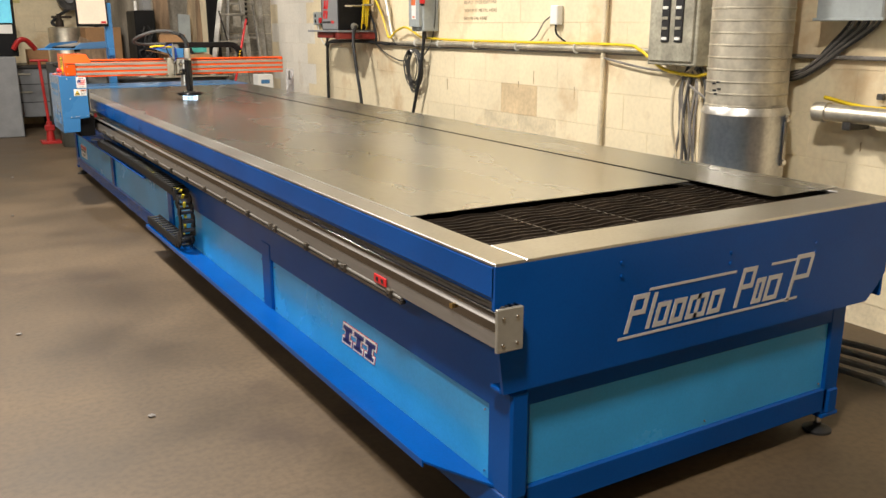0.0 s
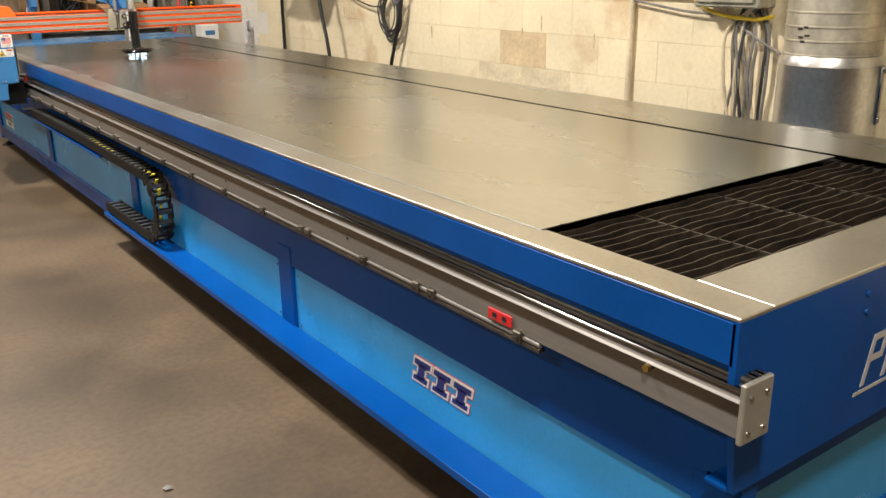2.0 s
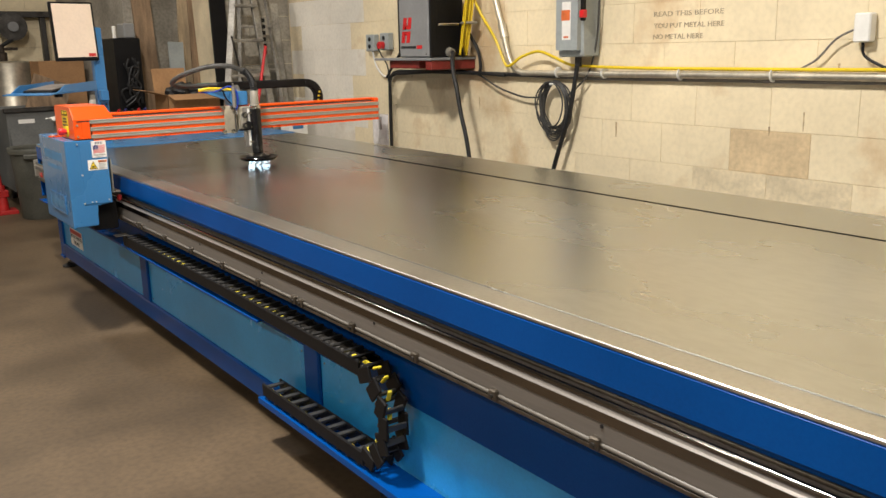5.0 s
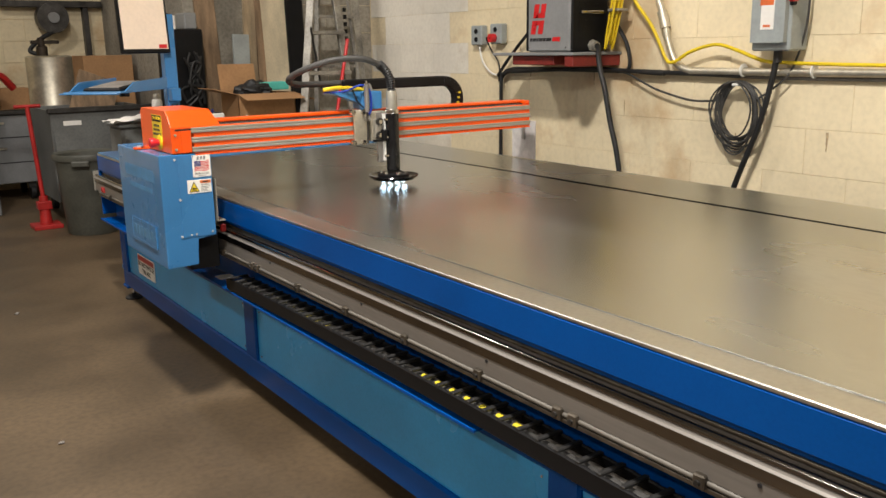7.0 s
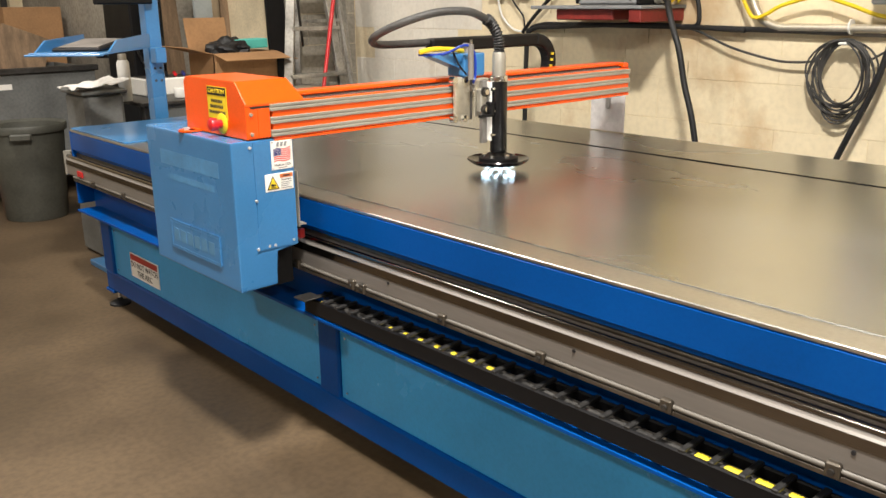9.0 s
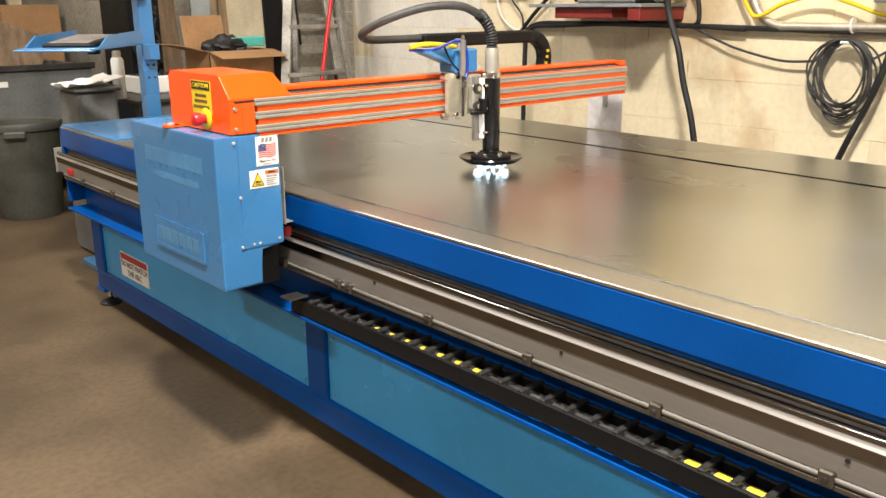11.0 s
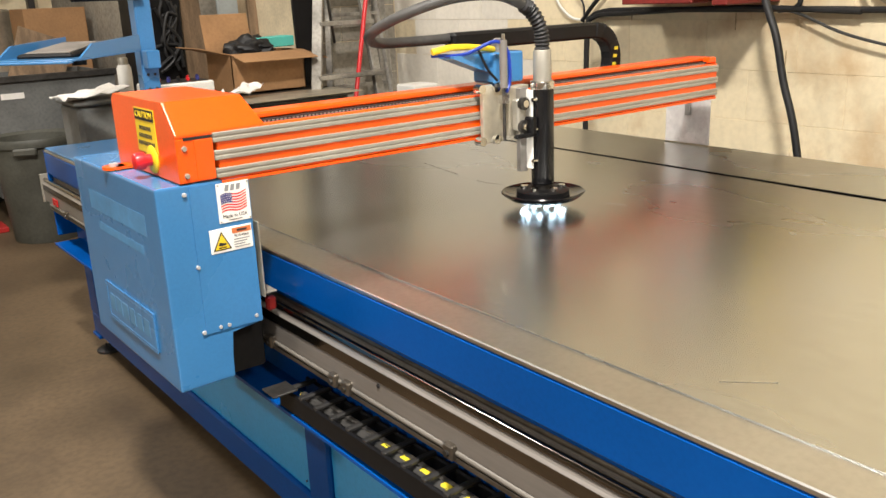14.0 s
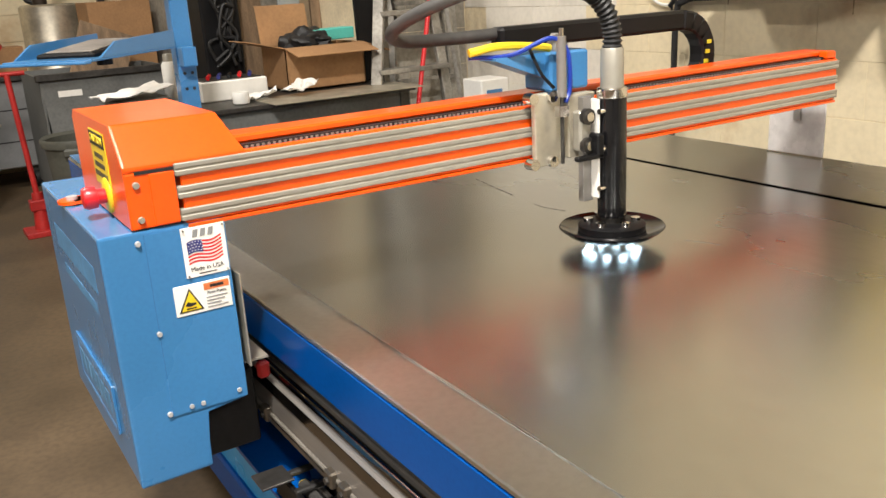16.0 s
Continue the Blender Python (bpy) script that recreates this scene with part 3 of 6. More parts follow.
# ---- cable chain along the side ----
def make_chain():
    c = root("cable_chain", 1.375, 6, 0.169, "black plastic cable drag chain with yellow cables", "cable chain")
    yb, z0, z1 = 4.79, 0.197, 0.470
    pts = []
    y = G + 0.02
    while y > yb:
        pts.append((y, z1 + 0.012 * math.sin(math.pi * (y - yb) / (G - yb)), 0.0))
        y -= 0.058
    k = 8
    for i in range(k + 1):
        a = math.pi / 2 - math.pi * i / k
        pts.append((yb - 0.1365 * math.cos(a), (z0 + z1) / 2 + 0.1365 * math.sin(a), 90 - 90 + (math.degrees(a) - 90)))
    y = yb + 0.058
    while y < yb + 0.62:
        pts.append((y, z0, 180.0))
        y += 0.058
    link = bmesh.new()
    for x in (-0.036, 0.026):
        bx(link, x, x + 0.009, -0.0325, 0.0325, -0.026, 0.018, 0.003)
    sides = len(link.faces)
    bx(link, -0.035, 0.035, -0.0065, 0.0065, 0.015, 0.023, 0.002)
    bx(link, -0.034, 0.034, -0.009, 0.009, -0.025, -0.017, 0.002)
    link.faces.ensure_lookup_table()
    for k in range(sides, len(link.faces)):
        link.faces[k].material_index = 1
    first = part("link", link, M_BLACK)
    first.data.materials.append(M_RUNG)
    first.matrix_basis = pose(1.378, pts[0][0], pts[0][1])
    data = first.data
    hang(first, c)
    tagm = bmesh.new()
    bx(tagm, -0.012, 0.002, -0.046, -0.012, 0.002, 0.010, 0.003)
    tdata = bpy.data.meshes.new("yellow_cable")
    tagm.to_mesh(tdata)
    tagm.free()
    tdata.materials.append(M_YTAG)
    for i, (y, z, a) in enumerate(pts):
        ob = first
        if i:
            ob = new("link", data)
            ob.matrix_basis = pose(1.378, y, z, a, 0, 0)
            hang(ob, c)
        if i == 0 or (i % 15) in (5, 6, 7, 8, 9, 10, 11) or len(pts) - 22 < i < len(pts) - 9:
            tg = new("yellow_cable", tdata)
            tg.matrix_basis = pose(1.378, y, z, a, 0, 0)
            hang(tg, c)
    part("cable", tube([(1.372, G, 0.473), (1.372, 5.8, 0.480), (1.372, 4.80, 0.470)], 0.010), M_GREYRUB, c, smooth=True)
    part("cable", tube([(1.390, G, 0.469), (1.390, 5.8, 0.477), (1.390, 4.80, 0.468)], 0.008), M_CABLEG, c, smooth=True)
    return c


make_chain()


# ---- the gantry ----
def make_gantry():
    g = root("gantry", 1.8, G + 0.2, 0.66, "orange and blue travelling gantry spanning the cutting table", "gantry")
    # carriage box with its notch
    out = [(1.127, 0.560), (1.234, 0.562), (1.234, 0.655), (1.302, 0.657), (1.302, 0.942), (1.127, 0.942)]
    body = bmesh.new()
    prism(out, "y", G, G + 0.48, body)
    bmesh.ops.bevel(body, geom=list(body.edges), offset=0.004, segments=2, affect="EDGES", profile=0.6)
    cb = part("carriage_box", body, M_SKY, g, "sky blue folded sheet housing")
    part("seam_plate", box(1.187, 1.300, G - 0.002, G + 0.001, 0.660, 0.936), M_SKY, cb)
    for x, z in ((1.178, 0.925), (1.187, 0.79), (1.183, 0.665), (1.215, 0.668), (1.232, 0.668), (1.288, 0.672)):
        screw(cb, x, G - 0.001, z, "-y", 0.0045, M_SILVER)
    # maker's plates on the aisle face: plain shapes
    for a, b, z0, z1 in ((G + 0.07, G + 0.40, 0.845, 0.885), (G + 0.10, G + 0.36, 0.805, 0.822)):
        part("emblem_bar", box(1.1267, 1.1272, a, b, z0, z1), mat("pale_blue_vinyl", (0.075, 0.235, 0.45), 0.5), cb)
    np_ = part("name_plate", box(1.1235, 1.1275, G + 0.09, G + 0.37, 0.612, 0.692, 0.0015), M_SKY, cb)
    part("plate_rim", box(1.1233, 1.1240, G + 0.09, G + 0.37, 0.685, 0.693, 0.001), M_SKY, np_)
    part("plate_rim", box(1.1231, 1.1240, G + 0.09, G + 0.37, 0.611, 0.619, 0.001), M_SKY, np_)
    part("plate_rim", box(1.1231, 1.1240, G + 0.09, G + 0.098, 0.619, 0.685, 0.001), M_SKY, np_)
    part("plate_rim", box(1.1231, 1.1240, G + 0.362, G + 0.37, 0.619, 0.685, 0.001), M_SKY, np_)
    for i in range(6):
        part("emblem_shape", box(1.1230, 1.1236, G + 0.12 + i * 0.040, G + 0.150 + i * 0.040, 0.635, 0.669), mat("blue_grey_vinyl", (0.09, 0.24, 0.42), 0.5) if i == 0 else bpy.data.materials["blue_grey_vinyl"], np_)
    # stickers on the front
    flag_sticker(cb)
    pinch_sticker(cb)
    # orange drive cover
    hb = prism([(G - 0.001, 0.944), (G - 0.001, 1.0225), (G + 0.315, 1.0225), (G + 0.315, 0.944)], "x", 1.174, 1.241)
    top = prism([(G - 0.001, 1.0225), (G - 0.001, 1.030), (G + 0.045, 1.083), (G + 0.30, 1.083), (G + 0.315, 1.070), (G + 0.315, 1.0225)], "x", 1.174, 1.345)
    for v in top.verts:
        if v.co.x > 1.3 and v.co.z > 1.06:
            v.co.x -= 0.022
    add(hb, top)
    bmesh.ops.bevel(hb, geom=list(hb.edges), offset=0.003, segments=2, affect="EDGES", profile=0.6)
    dc = part("drive_cover", hb, M_ORANGE, g, "orange folded sheet drive cover")
    part("cover_side", prism([(G - 0.001, 0.945), (G - 0.001, 1.030), (G + 0.045, 1.0825), (G + 0.30, 1.0825), (G + 0.314, 1.070), (G + 0.314, 0.945)], "x", 1.1733, 1.1745), M_ORANGE, dc)
    part("cover_slot", box(1.188, 1.2405, G - 0.0022, G + 0.002, 1.0190, 1.0235), M_INK, dc)
    part("cover_flange", box(1.206, 1.2405, G - 0.003, G + 0.001, 0.946, 1.018, 0.001), M_ORANGE, dc)
    for x, z in ((1.188, 1.005), (1.188, 0.957)):
        screw(dc, x, G - 0.002, z, "-y", 0.0055, M_GREYALU)
    ear = rod((1.142, G + 0.255, 0.944), (1.142, G + 0.255, 0.949), 0.022, n=20)
    bx(ear, 1.142, 1.176, G + 0.233, G + 0.277, 0.944, 0.949)
    ear = part("cover_ear", ear, M_ORANGE, dc)
    part("screw", rod((1.142, G + 0.255, 0.949), (1.142, G + 0.255, 0.954), 0.009, n=12), M_SILVER, ear, smooth=True)
    cs = part("caution_label", box(1.1722, 1.1742, G + 0.085, G + 0.185, 0.985, 1.066), M_YEL, dc, "yellow caution label")
    part("label_header", box(1.1714, 1.1724, G + 0.088, G + 0.182, 1.044, 1.064), M_INK, cs)
    letters("CAUTION", 0.0165, M_YEL, facing("-x", 1.1712, G + 0.135, 1.054, 1.15), cs)
    for i, w in enumerate((0.030, 0.036, 0.043)):
        k = 0
        while k * 0.0085 < 2 * w - 0.006:
            y = G + 0.135 + w - k * 0.0085
            part("print_bar", box(1.1716, 1.1724, y - 0.0060, y, 1.026 - i * 0.014, 1.0335 - i * 0.014), M_CLIP, cs)
            k += 1
    es = part("emergency_stop", lathe([(0.026, 0), (0.026, 0.003), (0.023, 0.005)], 0, 0, 0, 28, None, None), M_YEL, dc, "red mushroom stop button on a yellow disc", True)
    es.data.transform(Matrix.Translation((1.1735, G + 0.115, 0.975)) @ Matrix.Rotation(radians(-90), 4, "Y"))
    part("stop_button", lathe([(0.011, 0), (0.011, 0.012), (0.0155, 0.013), (0.0165, 0.026), (0.0140, 0.031), (0.005, 0.033)], 1.168, G + 0.115, 0.975, 24, None, Matrix.Rotation(radians(-90), 4, "Y")), M_BRED, es, smooth=True)
    # beam
    by, bz0, bz1, bx0, bx1 = G + 0.002, 0.950, 1.026, 1.244, 2.722
    bb = box(bx0 + 0.004, bx1, by - 0.003, by + 0.085, bz0 - 0.010, bz1 + 0.004, 0.002)
    beam = part("beam", bb, M_ORANGE, g, "long orange beam with grey slotted strips")
    for z in (0.954, 0.986, 1.018):
        st = bmesh.new()
        for dz in (-0.0088, 0.0010):
            bx(st, bx0 - 0.003, bx1 + 0.002, by - 0.007, by + 0.005, z + dz, z + dz + 0.0078, 0.0015)
        bx(st, bx0 - 0.003, bx1 + 0.002, by - 0.0055, by + 0.005, z - 0.003, z + 0.003)
        part("slotted_strip", st, M_GREYALU, beam)
    part("beam_end", box(bx1, bx1 + 0.005, by + 0.005, by + 0.09, bz0 - 0.010, bz1 + 0.020, 0.002), M_ORANGE, beam)
    part("bottom_flange", box(bx0 + 0.006, bx1, by - 0.005, by + 0.085, bz0 - 0.016, bz0 - 0.0105, 0.001), M_ORANGE, beam)
    part("top_cover", box(1.335, bx1, by + 0.026, by + 0.085, bz1 + 0.010, bz1 + 0.022, 0.003), M_ORANGE, beam)
    part("belt_gap", box(1.345, bx1 - 0.03, by + 0.027, by + 0.080, bz1 + 0.005, bz1 + 0.0095), M_INK, beam)
    part("top_cover_end", box(bx1 - 0.028, bx1, by + 0.004, by + 0.026, bz1 + 0.006, bz1 + 0.022, 0.002), M_ORANGE, beam)
    part("belt", box(1.345, bx1 - 0.03, by + 0.012, by + 0.022, bz1 + 0.004, bz1 + 0.010), M_RUBBER, beam)
    tb = bmesh.new()
    x = 1.35
    while x < bx1 - 0.04:
        bx(tb, x, x + 0.004, by + 0.010, by + 0.013, bz1 + 0.004, bz1 + 0.008)
        x += 0.0085
    tagged(part("belt_teeth", tb, M_CABLEG, beam), kind="stuff")
    # left sheet guard by the apron and bumper
    part("guard_plate", box(1.312, 1.315, G + 0.004, G + 0.34, 0.70, 0.850, 0.001), M_ZINC, g, "thin bright guard sheet")
    part("guard_foot", box(1.312, 1.350, G + 0.030, G + 0.34, 0.697, 0.700), M_ZINC, g)
    part("bumper", box(1.338, 1.358, G + 0.05, G + 0.065, 0.652, 0.680, 0.004), M_RED, g)
    # the void's shade under the housing is put into this block's colour
    part("trolley", box(1.236, 1.345, G + 0.10, G + 0.42, 0.52, 0.654, 0.004), M_VOID, g, "trolley block, near black for the shade under the housing")
    part("chain_bracket", box(1.296, 1.350, G - 0.022, G + 0.03, 0.500, 0.504, 0.001), M_DARKSTEEL, g, "flat steel chain bracket")
    # wall side leg
    leg = part("leg_plate", box(2.843, 2.848, G + 0.10, G + 0.26, TZ + 0.003, 0.945, 0.001), M_SMOKE, g, "grey translucent leg plate")
    part("leg_rib", box(2.834, 2.843, G + 0.165, G + 0.185, 0.86, 0.93, 0.002), M_ALU, leg)
    return g


def flag_sticker(parent):
    x0, x1, z0, z1, y = 1.236, 1.298, 0.862, 0.935, G - 0.0025
    s = part("flag_sticker", box(x0, x1, y - 0.001, y + 0.003, z0, z1), M_WHITE, parent, "white sticker with a striped flag")

    def ripple(u):
        return 0.0030 * math.sin(u * 6.0 + 0.5) + 0.006 * u

    def waved(name, u0, u1, za, zb, lift, material):
        b = bmesh.new()
        n = 10
        low = [b.verts.new((x0 + 0.006 + 0.050 * (u0 + (u1 - u0) * j / n), y - lift, za + ripple(u0 + (u1 - u0) * j / n))) for j in range(n + 1)]
        top = [b.verts.new((v.co.x, v.co.y, v.co.z + zb - za)) for v in low]
        for j in range(n):
            b.faces.new((low[j], low[j + 1], top[j + 1], top[j]))
        part(name, b, material, s)
    for i in range(7):
        waved("stripe", 0.0, 1.0, 0.8795 + i * 0.0050, 0.8822 + i * 0.0050, 0.0014, M_BRED)
    waved("canton", 0.0, 0.44, 0.8945, 0.9125, 0.0019, M_NAVY)
    for r in range(4):
        for c in range(5):
            u = 0.05 + 0.085 * c + 0.03 * (r % 2)
            z = 0.8975 + 0.0042 * r + ripple(u)
            x = x0 + 0.006 + 0.050 * u
            part("star_dot", box(x - 0.0007, x + 0.0007, y - 0.0026, y - 0.0018, z - 0.0007, z + 0.0007), M_WHITE, s)
    letters("Made in USA", 0.0095, M_INK, facing("-y", (x0 + x1) / 2, y - 0.0015, 0.8735, 0.95), s, deep=0.0003)
    for i in range(3):
        x = 1.251 + i * 0.011
        part("emblem_shape", prism([(x, 0.920), (x + 0.007, 0.920), (x + 0.0095, 0.931), (x + 0.0025, 0.931)], "y", y - 0.0018, y - 0.0008), M_MGREY, s)
    part("print_bar", box(1.254, 1.280, y - 0.0018, y - 0.0008, 0.8655, 0.8668), M_INK, s)
    for x in (x0 + 0.003, x1 - 0.003):
        for z in (z0 + 0.003, z1 - 0.003):
            screw(s, x, y - 0.001, z, "-y", 0.0018)


def pinch_sticker(parent):
    x0, x1, z0, z1, y = 1.214, 1.296, 0.808, 0.853, G - 0.0025
    s = part("warning_sticker", box(x0, x1, y - 0.001, y + 0.003, z0, z1, 0.0008), M_WHITE, parent, "white pinch point warning sticker")
    part("triangle_edge", prism([(x0 + 0.004, z0 + 0.005), (x0 + 0.040, z0 + 0.005), (x0 + 0.022, z1 - 0.005)], "y", y - 0.0016, y - 0.0008), M_INK, s)
    part("triangle", prism([(x0 + 0.0078, z0 + 0.0072), (x0 + 0.0362, z0 + 0.0072), (x0 + 0.022, z1 - 0.0095)], "y", y - 0.0022, y - 0.0014), M_YEL, s)
    part("pictogram", prism([(x0 + 0.0135, z0 + 0.0150), (x0 + 0.0200, z0 + 0.0125), (x0 + 0.0295, z0 + 0.0145), (x0 + 0.0290, z0 + 0.0175), (x0 + 0.0235, z0 + 0.0180), (x0 + 0.0175, z0 + 0.0205)], "y", y - 0.0026, y - 0.0020), M_INK, s)
    part("pictogram", box(x0 + 0.0145, x0 + 0.0290, y - 0.0026, y - 0.0020, z0 + 0.0090, z0 + 0.0110), M_INK, s)
    part("header", box(x0 + 0.043, x1 - 0.002, y - 0.0016, y - 0.0008, z1 - 0.013, z1 - 0.003), mat("orange_ink", (0.62, 0.17, 0.05), 0.5), s)
    part("header_bar", box(x0 + 0.052, x1 - 0.010, y - 0.0020, y - 0.0014, z1 - 0.010, z1 - 0.006), M_INK, s)
    letters("Pinch Points", 0.0068, M_INK, facing("-y", x0 + 0.061, y - 0.0015, z0 + 0.027, 0.85), s, deep=0.0003)
    for i in range(4):
        part("print_bar", box(x0 + 0.045, x0 + 0.076 - 0.005 * (i % 3), y - 0.0018, y - 0.0008, z0 + 0.0195 - i * 0.0048, z0 + 0.0212 - i * 0.0048), M_MGREY, s)


make_gantry()


# ---- torch head on the beam ----
def make_head():
    hx, ty, tz = 1.985, G - 0.066, TZ + 0.002              # torch axis
    h = root("torch_head", hx, ty, tz, "plasma torch head with black barrel and round shield", "torch head", )
    by = G - 0.006
    part("back_plate", box(hx - 0.135, hx - 0.075, by - 0.016, by - 0.004, 0.925, 1.052, 0.002), M_ZINC, h, "bright zinc carriage plate")
    part("carrier_plate", box(hx - 0.072, hx - 0.012, by - 0.030, by - 0.006, 0.935, 1.045, 0.002), M_ZINC, h, "bright zinc carriage plate")
    part("guide_strip", box(hx - 0.052, hx - 0.030, by - 0.044, by - 0.030, 0.855, 1.040, 0.001), M_ALU, h)
    gs = part("guide_strip", box(hx - 0.034, hx - 0.029, by - 0.062, by - 0.040, 0.862, 1.036, 0.001), M_WHITE, h, "narrow white strip")
    for z in (0.88, 0.95, 1.015):
        part("screw", rod((hx - 0.036, by - 0.066, z), (hx - 0.024, by - 0.066, z), 0.005, n=10), M_CHROME, gs, smooth=True)
    part("bearing_block", box(hx - 0.066, hx - 0.038, by - 0.052, by - 0.030, 0.948, 1.018, 0.004), M_GREYALU, h)
    for z in (0.958, 1.008):
        part("bearing", rod((hx - 0.052, by - 0.060, z), (hx - 0.052, by - 0.050, z), 0.014, n=18), M_DARKSTEEL, h, smooth=True)
        part("bearing_cap", rod((hx - 0.052, by - 0.064, z), (hx - 0.052, by - 0.058, z), 0.008, n=14), M_CHROME, h, smooth=True)
    part("sensor_arm", box(hx - 0.090, hx - 0.030, by - 0.075, by - 0.062, 0.936, 0.944, 0.002), M_BLACK, h)
    part("sensor_block", box(hx - 0.046, hx - 0.030, by - 0.075, by - 0.045, 0.936, 0.978, 0.003), M_BLACK, h)
    for z in (0.932, 1.045):
        for x in (hx - 0.142, hx - 0.100):
            part("roller_nut", rod((x, by - 0.024, z), (x, by - 0.004, z), 0.010, n=10), M_CHROME, h, smooth=True)
    # small air cylinder
    cy = part("air_cylinder", rod((hx - 0.092, by - 0.036, 1.045), (hx - 0.092, by - 0.036, 1.145), 0.0085, n=16), M_ALU, h, "slim bright air cylinder", True)
    part("cylinder_rod", rod((hx - 0.092, by - 0.036, 0.930), (hx - 0.092, by - 0.036, 1.045), 0.0035, n=10), M_DARKSTEEL, cy, smooth=True)
    part("cylinder_nut", rod((hx - 0.092, by - 0.036, 1.012), (hx - 0.092, by - 0.036, 1.030), 0.012, n=6), M_CHROME, cy)
    part("cylinder_tip", rod((hx - 0.092, by - 0.036, 1.145), (hx - 0.092, by - 0.036, 1.158), 0.0045, n=10), M_CHROME, cy, smooth=True)
    # blue motor housing with its wing
    part("motor_housing", box(hx - 0.098, hx - 0.012, by - 0.015, by + 0.060, 1.052, 1.118, 0.004), M_SKY, h, "sky blue sheet motor cover")
    part("bracket_wing", prism([(hx - 0.20, 1.112), (hx - 0.098, 1.075), (hx - 0.098, 1.118), (hx - 0.20, 1.117)], "y", by + 0.0, by + 0.05), M_SKY, h)
    part("clear_connector", lathe([(0.018, 0), (0.020, 0.008), (0.014, 0.022), (0.010, 0.028)], hx - 0.055, by + 0.020, 1.118, 14), M_SMOKE, h, smooth=True)
    part("yellow_hose", tube([(hx - 0.24, by + 0.02, 1.128), (hx - 0.19, by + 0.01, 1.135), (hx - 0.12, by + 0.005, 1.130), (hx - 0.08, by + 0.01, 1.124)], 0.007), M_YEL, h, smooth=True)
    part("blue_hose", tube([(hx - 0.235, by + 0.03, 1.120), (hx - 0.17, by + 0.0, 1.120), (hx - 0.11, by - 0.03, 1.143), (hx - 0.078, by - 0.035, 1.120), (hx - 0.074, by - 0.036, 1.060), (hx - 0.086, by - 0.038, 1.035)], 0.004), mat("blue_hose", (0.01, 0.04, 0.35), 0.35), h, smooth=True)
    part("black_wire", tube([(hx - 0.13, by, 1.125), (hx - 0.122, by - 0.02, 1.085), (hx - 0.10, by - 0.025, 1.060)], 0.003), M_BLACK, h, smooth=True)
    # torch
    t = part("barrel", lathe([(0.0245, 0.052), (0.0255, 0.056), (0.0255, 0.262), (0.0245, 0.266)], hx, ty, tz, 28), M_GLOSS, h, "glossy black torch barrel", True)
    part("chrome_ring", lathe([(0.0262, 0.264), (0.0268, 0.267), (0.0268, 0.279), (0.024, 0.281)], hx, ty, tz, 28), M_CHROME, t, smooth=True)
    part("grip", lathe([(0.020, 0.281), (0.0205, 0.284), (0.0195, 0.345), (0.018, 0.348)], hx, ty, tz, 24), M_GREYALU, t, "grey torch grip", True)
    part("boot", tube([(hx, ty, tz + 0.346), (hx - 0.001, ty, tz + 0.375), (hx - 0.010, ty + 0.002, tz + 0.405), (hx - 0.030, ty + 0.006, tz + 0.432), (hx - 0.048, ty + 0.008, tz + 0.444)], 0.0155, 14, 7, None, 0.13), M_RUBBER, t, "ribbed black strain relief", True)
    part("torch_lead", tube([(hx - 0.046, ty + 0.008, tz + 0.443), (hx - 0.11, ty + 0.02, tz + 0.465), (hx - 0.20, ty + 0.06, tz + 0.462), (hx - 0.29, ty + 0.12, tz + 0.43), (hx - 0.325, ty + 0.18, tz + 0.395), (hx - 0.28, ty + 0.22, tz + 0.375), (hx - 0.19, ty + 0.22, tz + 0.372), (hx - 0.08, ty + 0.20, tz + 0.374)], 0.0115, 12, 8), M_GREYRUB, t, "thick dark grey torch lead", True)
    # shield with its bolts
    sh = part("shield", lathe([(0.030, 0.027), (0.055, 0.026), (0.076, 0.028), (0.089, 0.033), (0.093, 0.035), (0.095, 0.032), (0.088, 0.026), (0.077, 0.018), (0.055, 0.012), (0.030, 0.012)], hx, ty, tz, 40), M_GLOSS, h, "black dished round shield", True)
    part("clamp_ring", lathe([(0.026, 0.026), (0.060, 0.026), (0.060, 0.037), (0.055, 0.040), (0.026, 0.040)], hx, ty, tz, 36), M_BLACK, sh, smooth=True)
    for i in range(6):
        a = math.pi * 2 * i / 6 + 0.35
        part("bolt", rod((hx + 0.042 * math.cos(a), ty + 0.042 * math.sin(a), tz + 0.040), (hx + 0.042 * math.cos(a), ty + 0.042 * math.sin(a), tz + 0.048), 0.0085, n=10), M_CHROME, sh, smooth=True)
    part("torch_tip", lathe([(0.020, 0.052), (0.018, 0.020), (0.009, 0.008), (0.004, 0.006)], hx, ty, tz, 18), M_DARKSTEEL, h, smooth=True)
    for i in range(10):
        a = math.pi * 2 * i / 10
        part("arc_lamp", lathe([(0.006, 0.0), (0.0065, -0.003), (0.004, -0.005), (0.0015, -0.006)], hx + 0.046 * math.cos(a), ty + 0.046 * math.sin(a), tz + 0.0145, 10), M_ARC, sh, "bright blue white light", True)
    # energy chain behind the beam
    c = part("chain_run", box(hx - 0.10, 2.36, by + 0.118, by + 0.158, 1.118, 1.158, 0.006), M_BLACK, h, "black cable chain behind the beam")
    arc = [(2.36 + 0.075 * math.sin(a), by + 0.138, 1.063 + 0.075 * math.cos(a)) for a in [math.radians(q) for q in range(0, 181, 18)]]
    bend = bmesh.new()
    for (xa, ya, za), (xb, yb, zb) in zip(arc, arc[1:]):
        ang = math.degrees(math.atan2(zb - za, xb - xa))
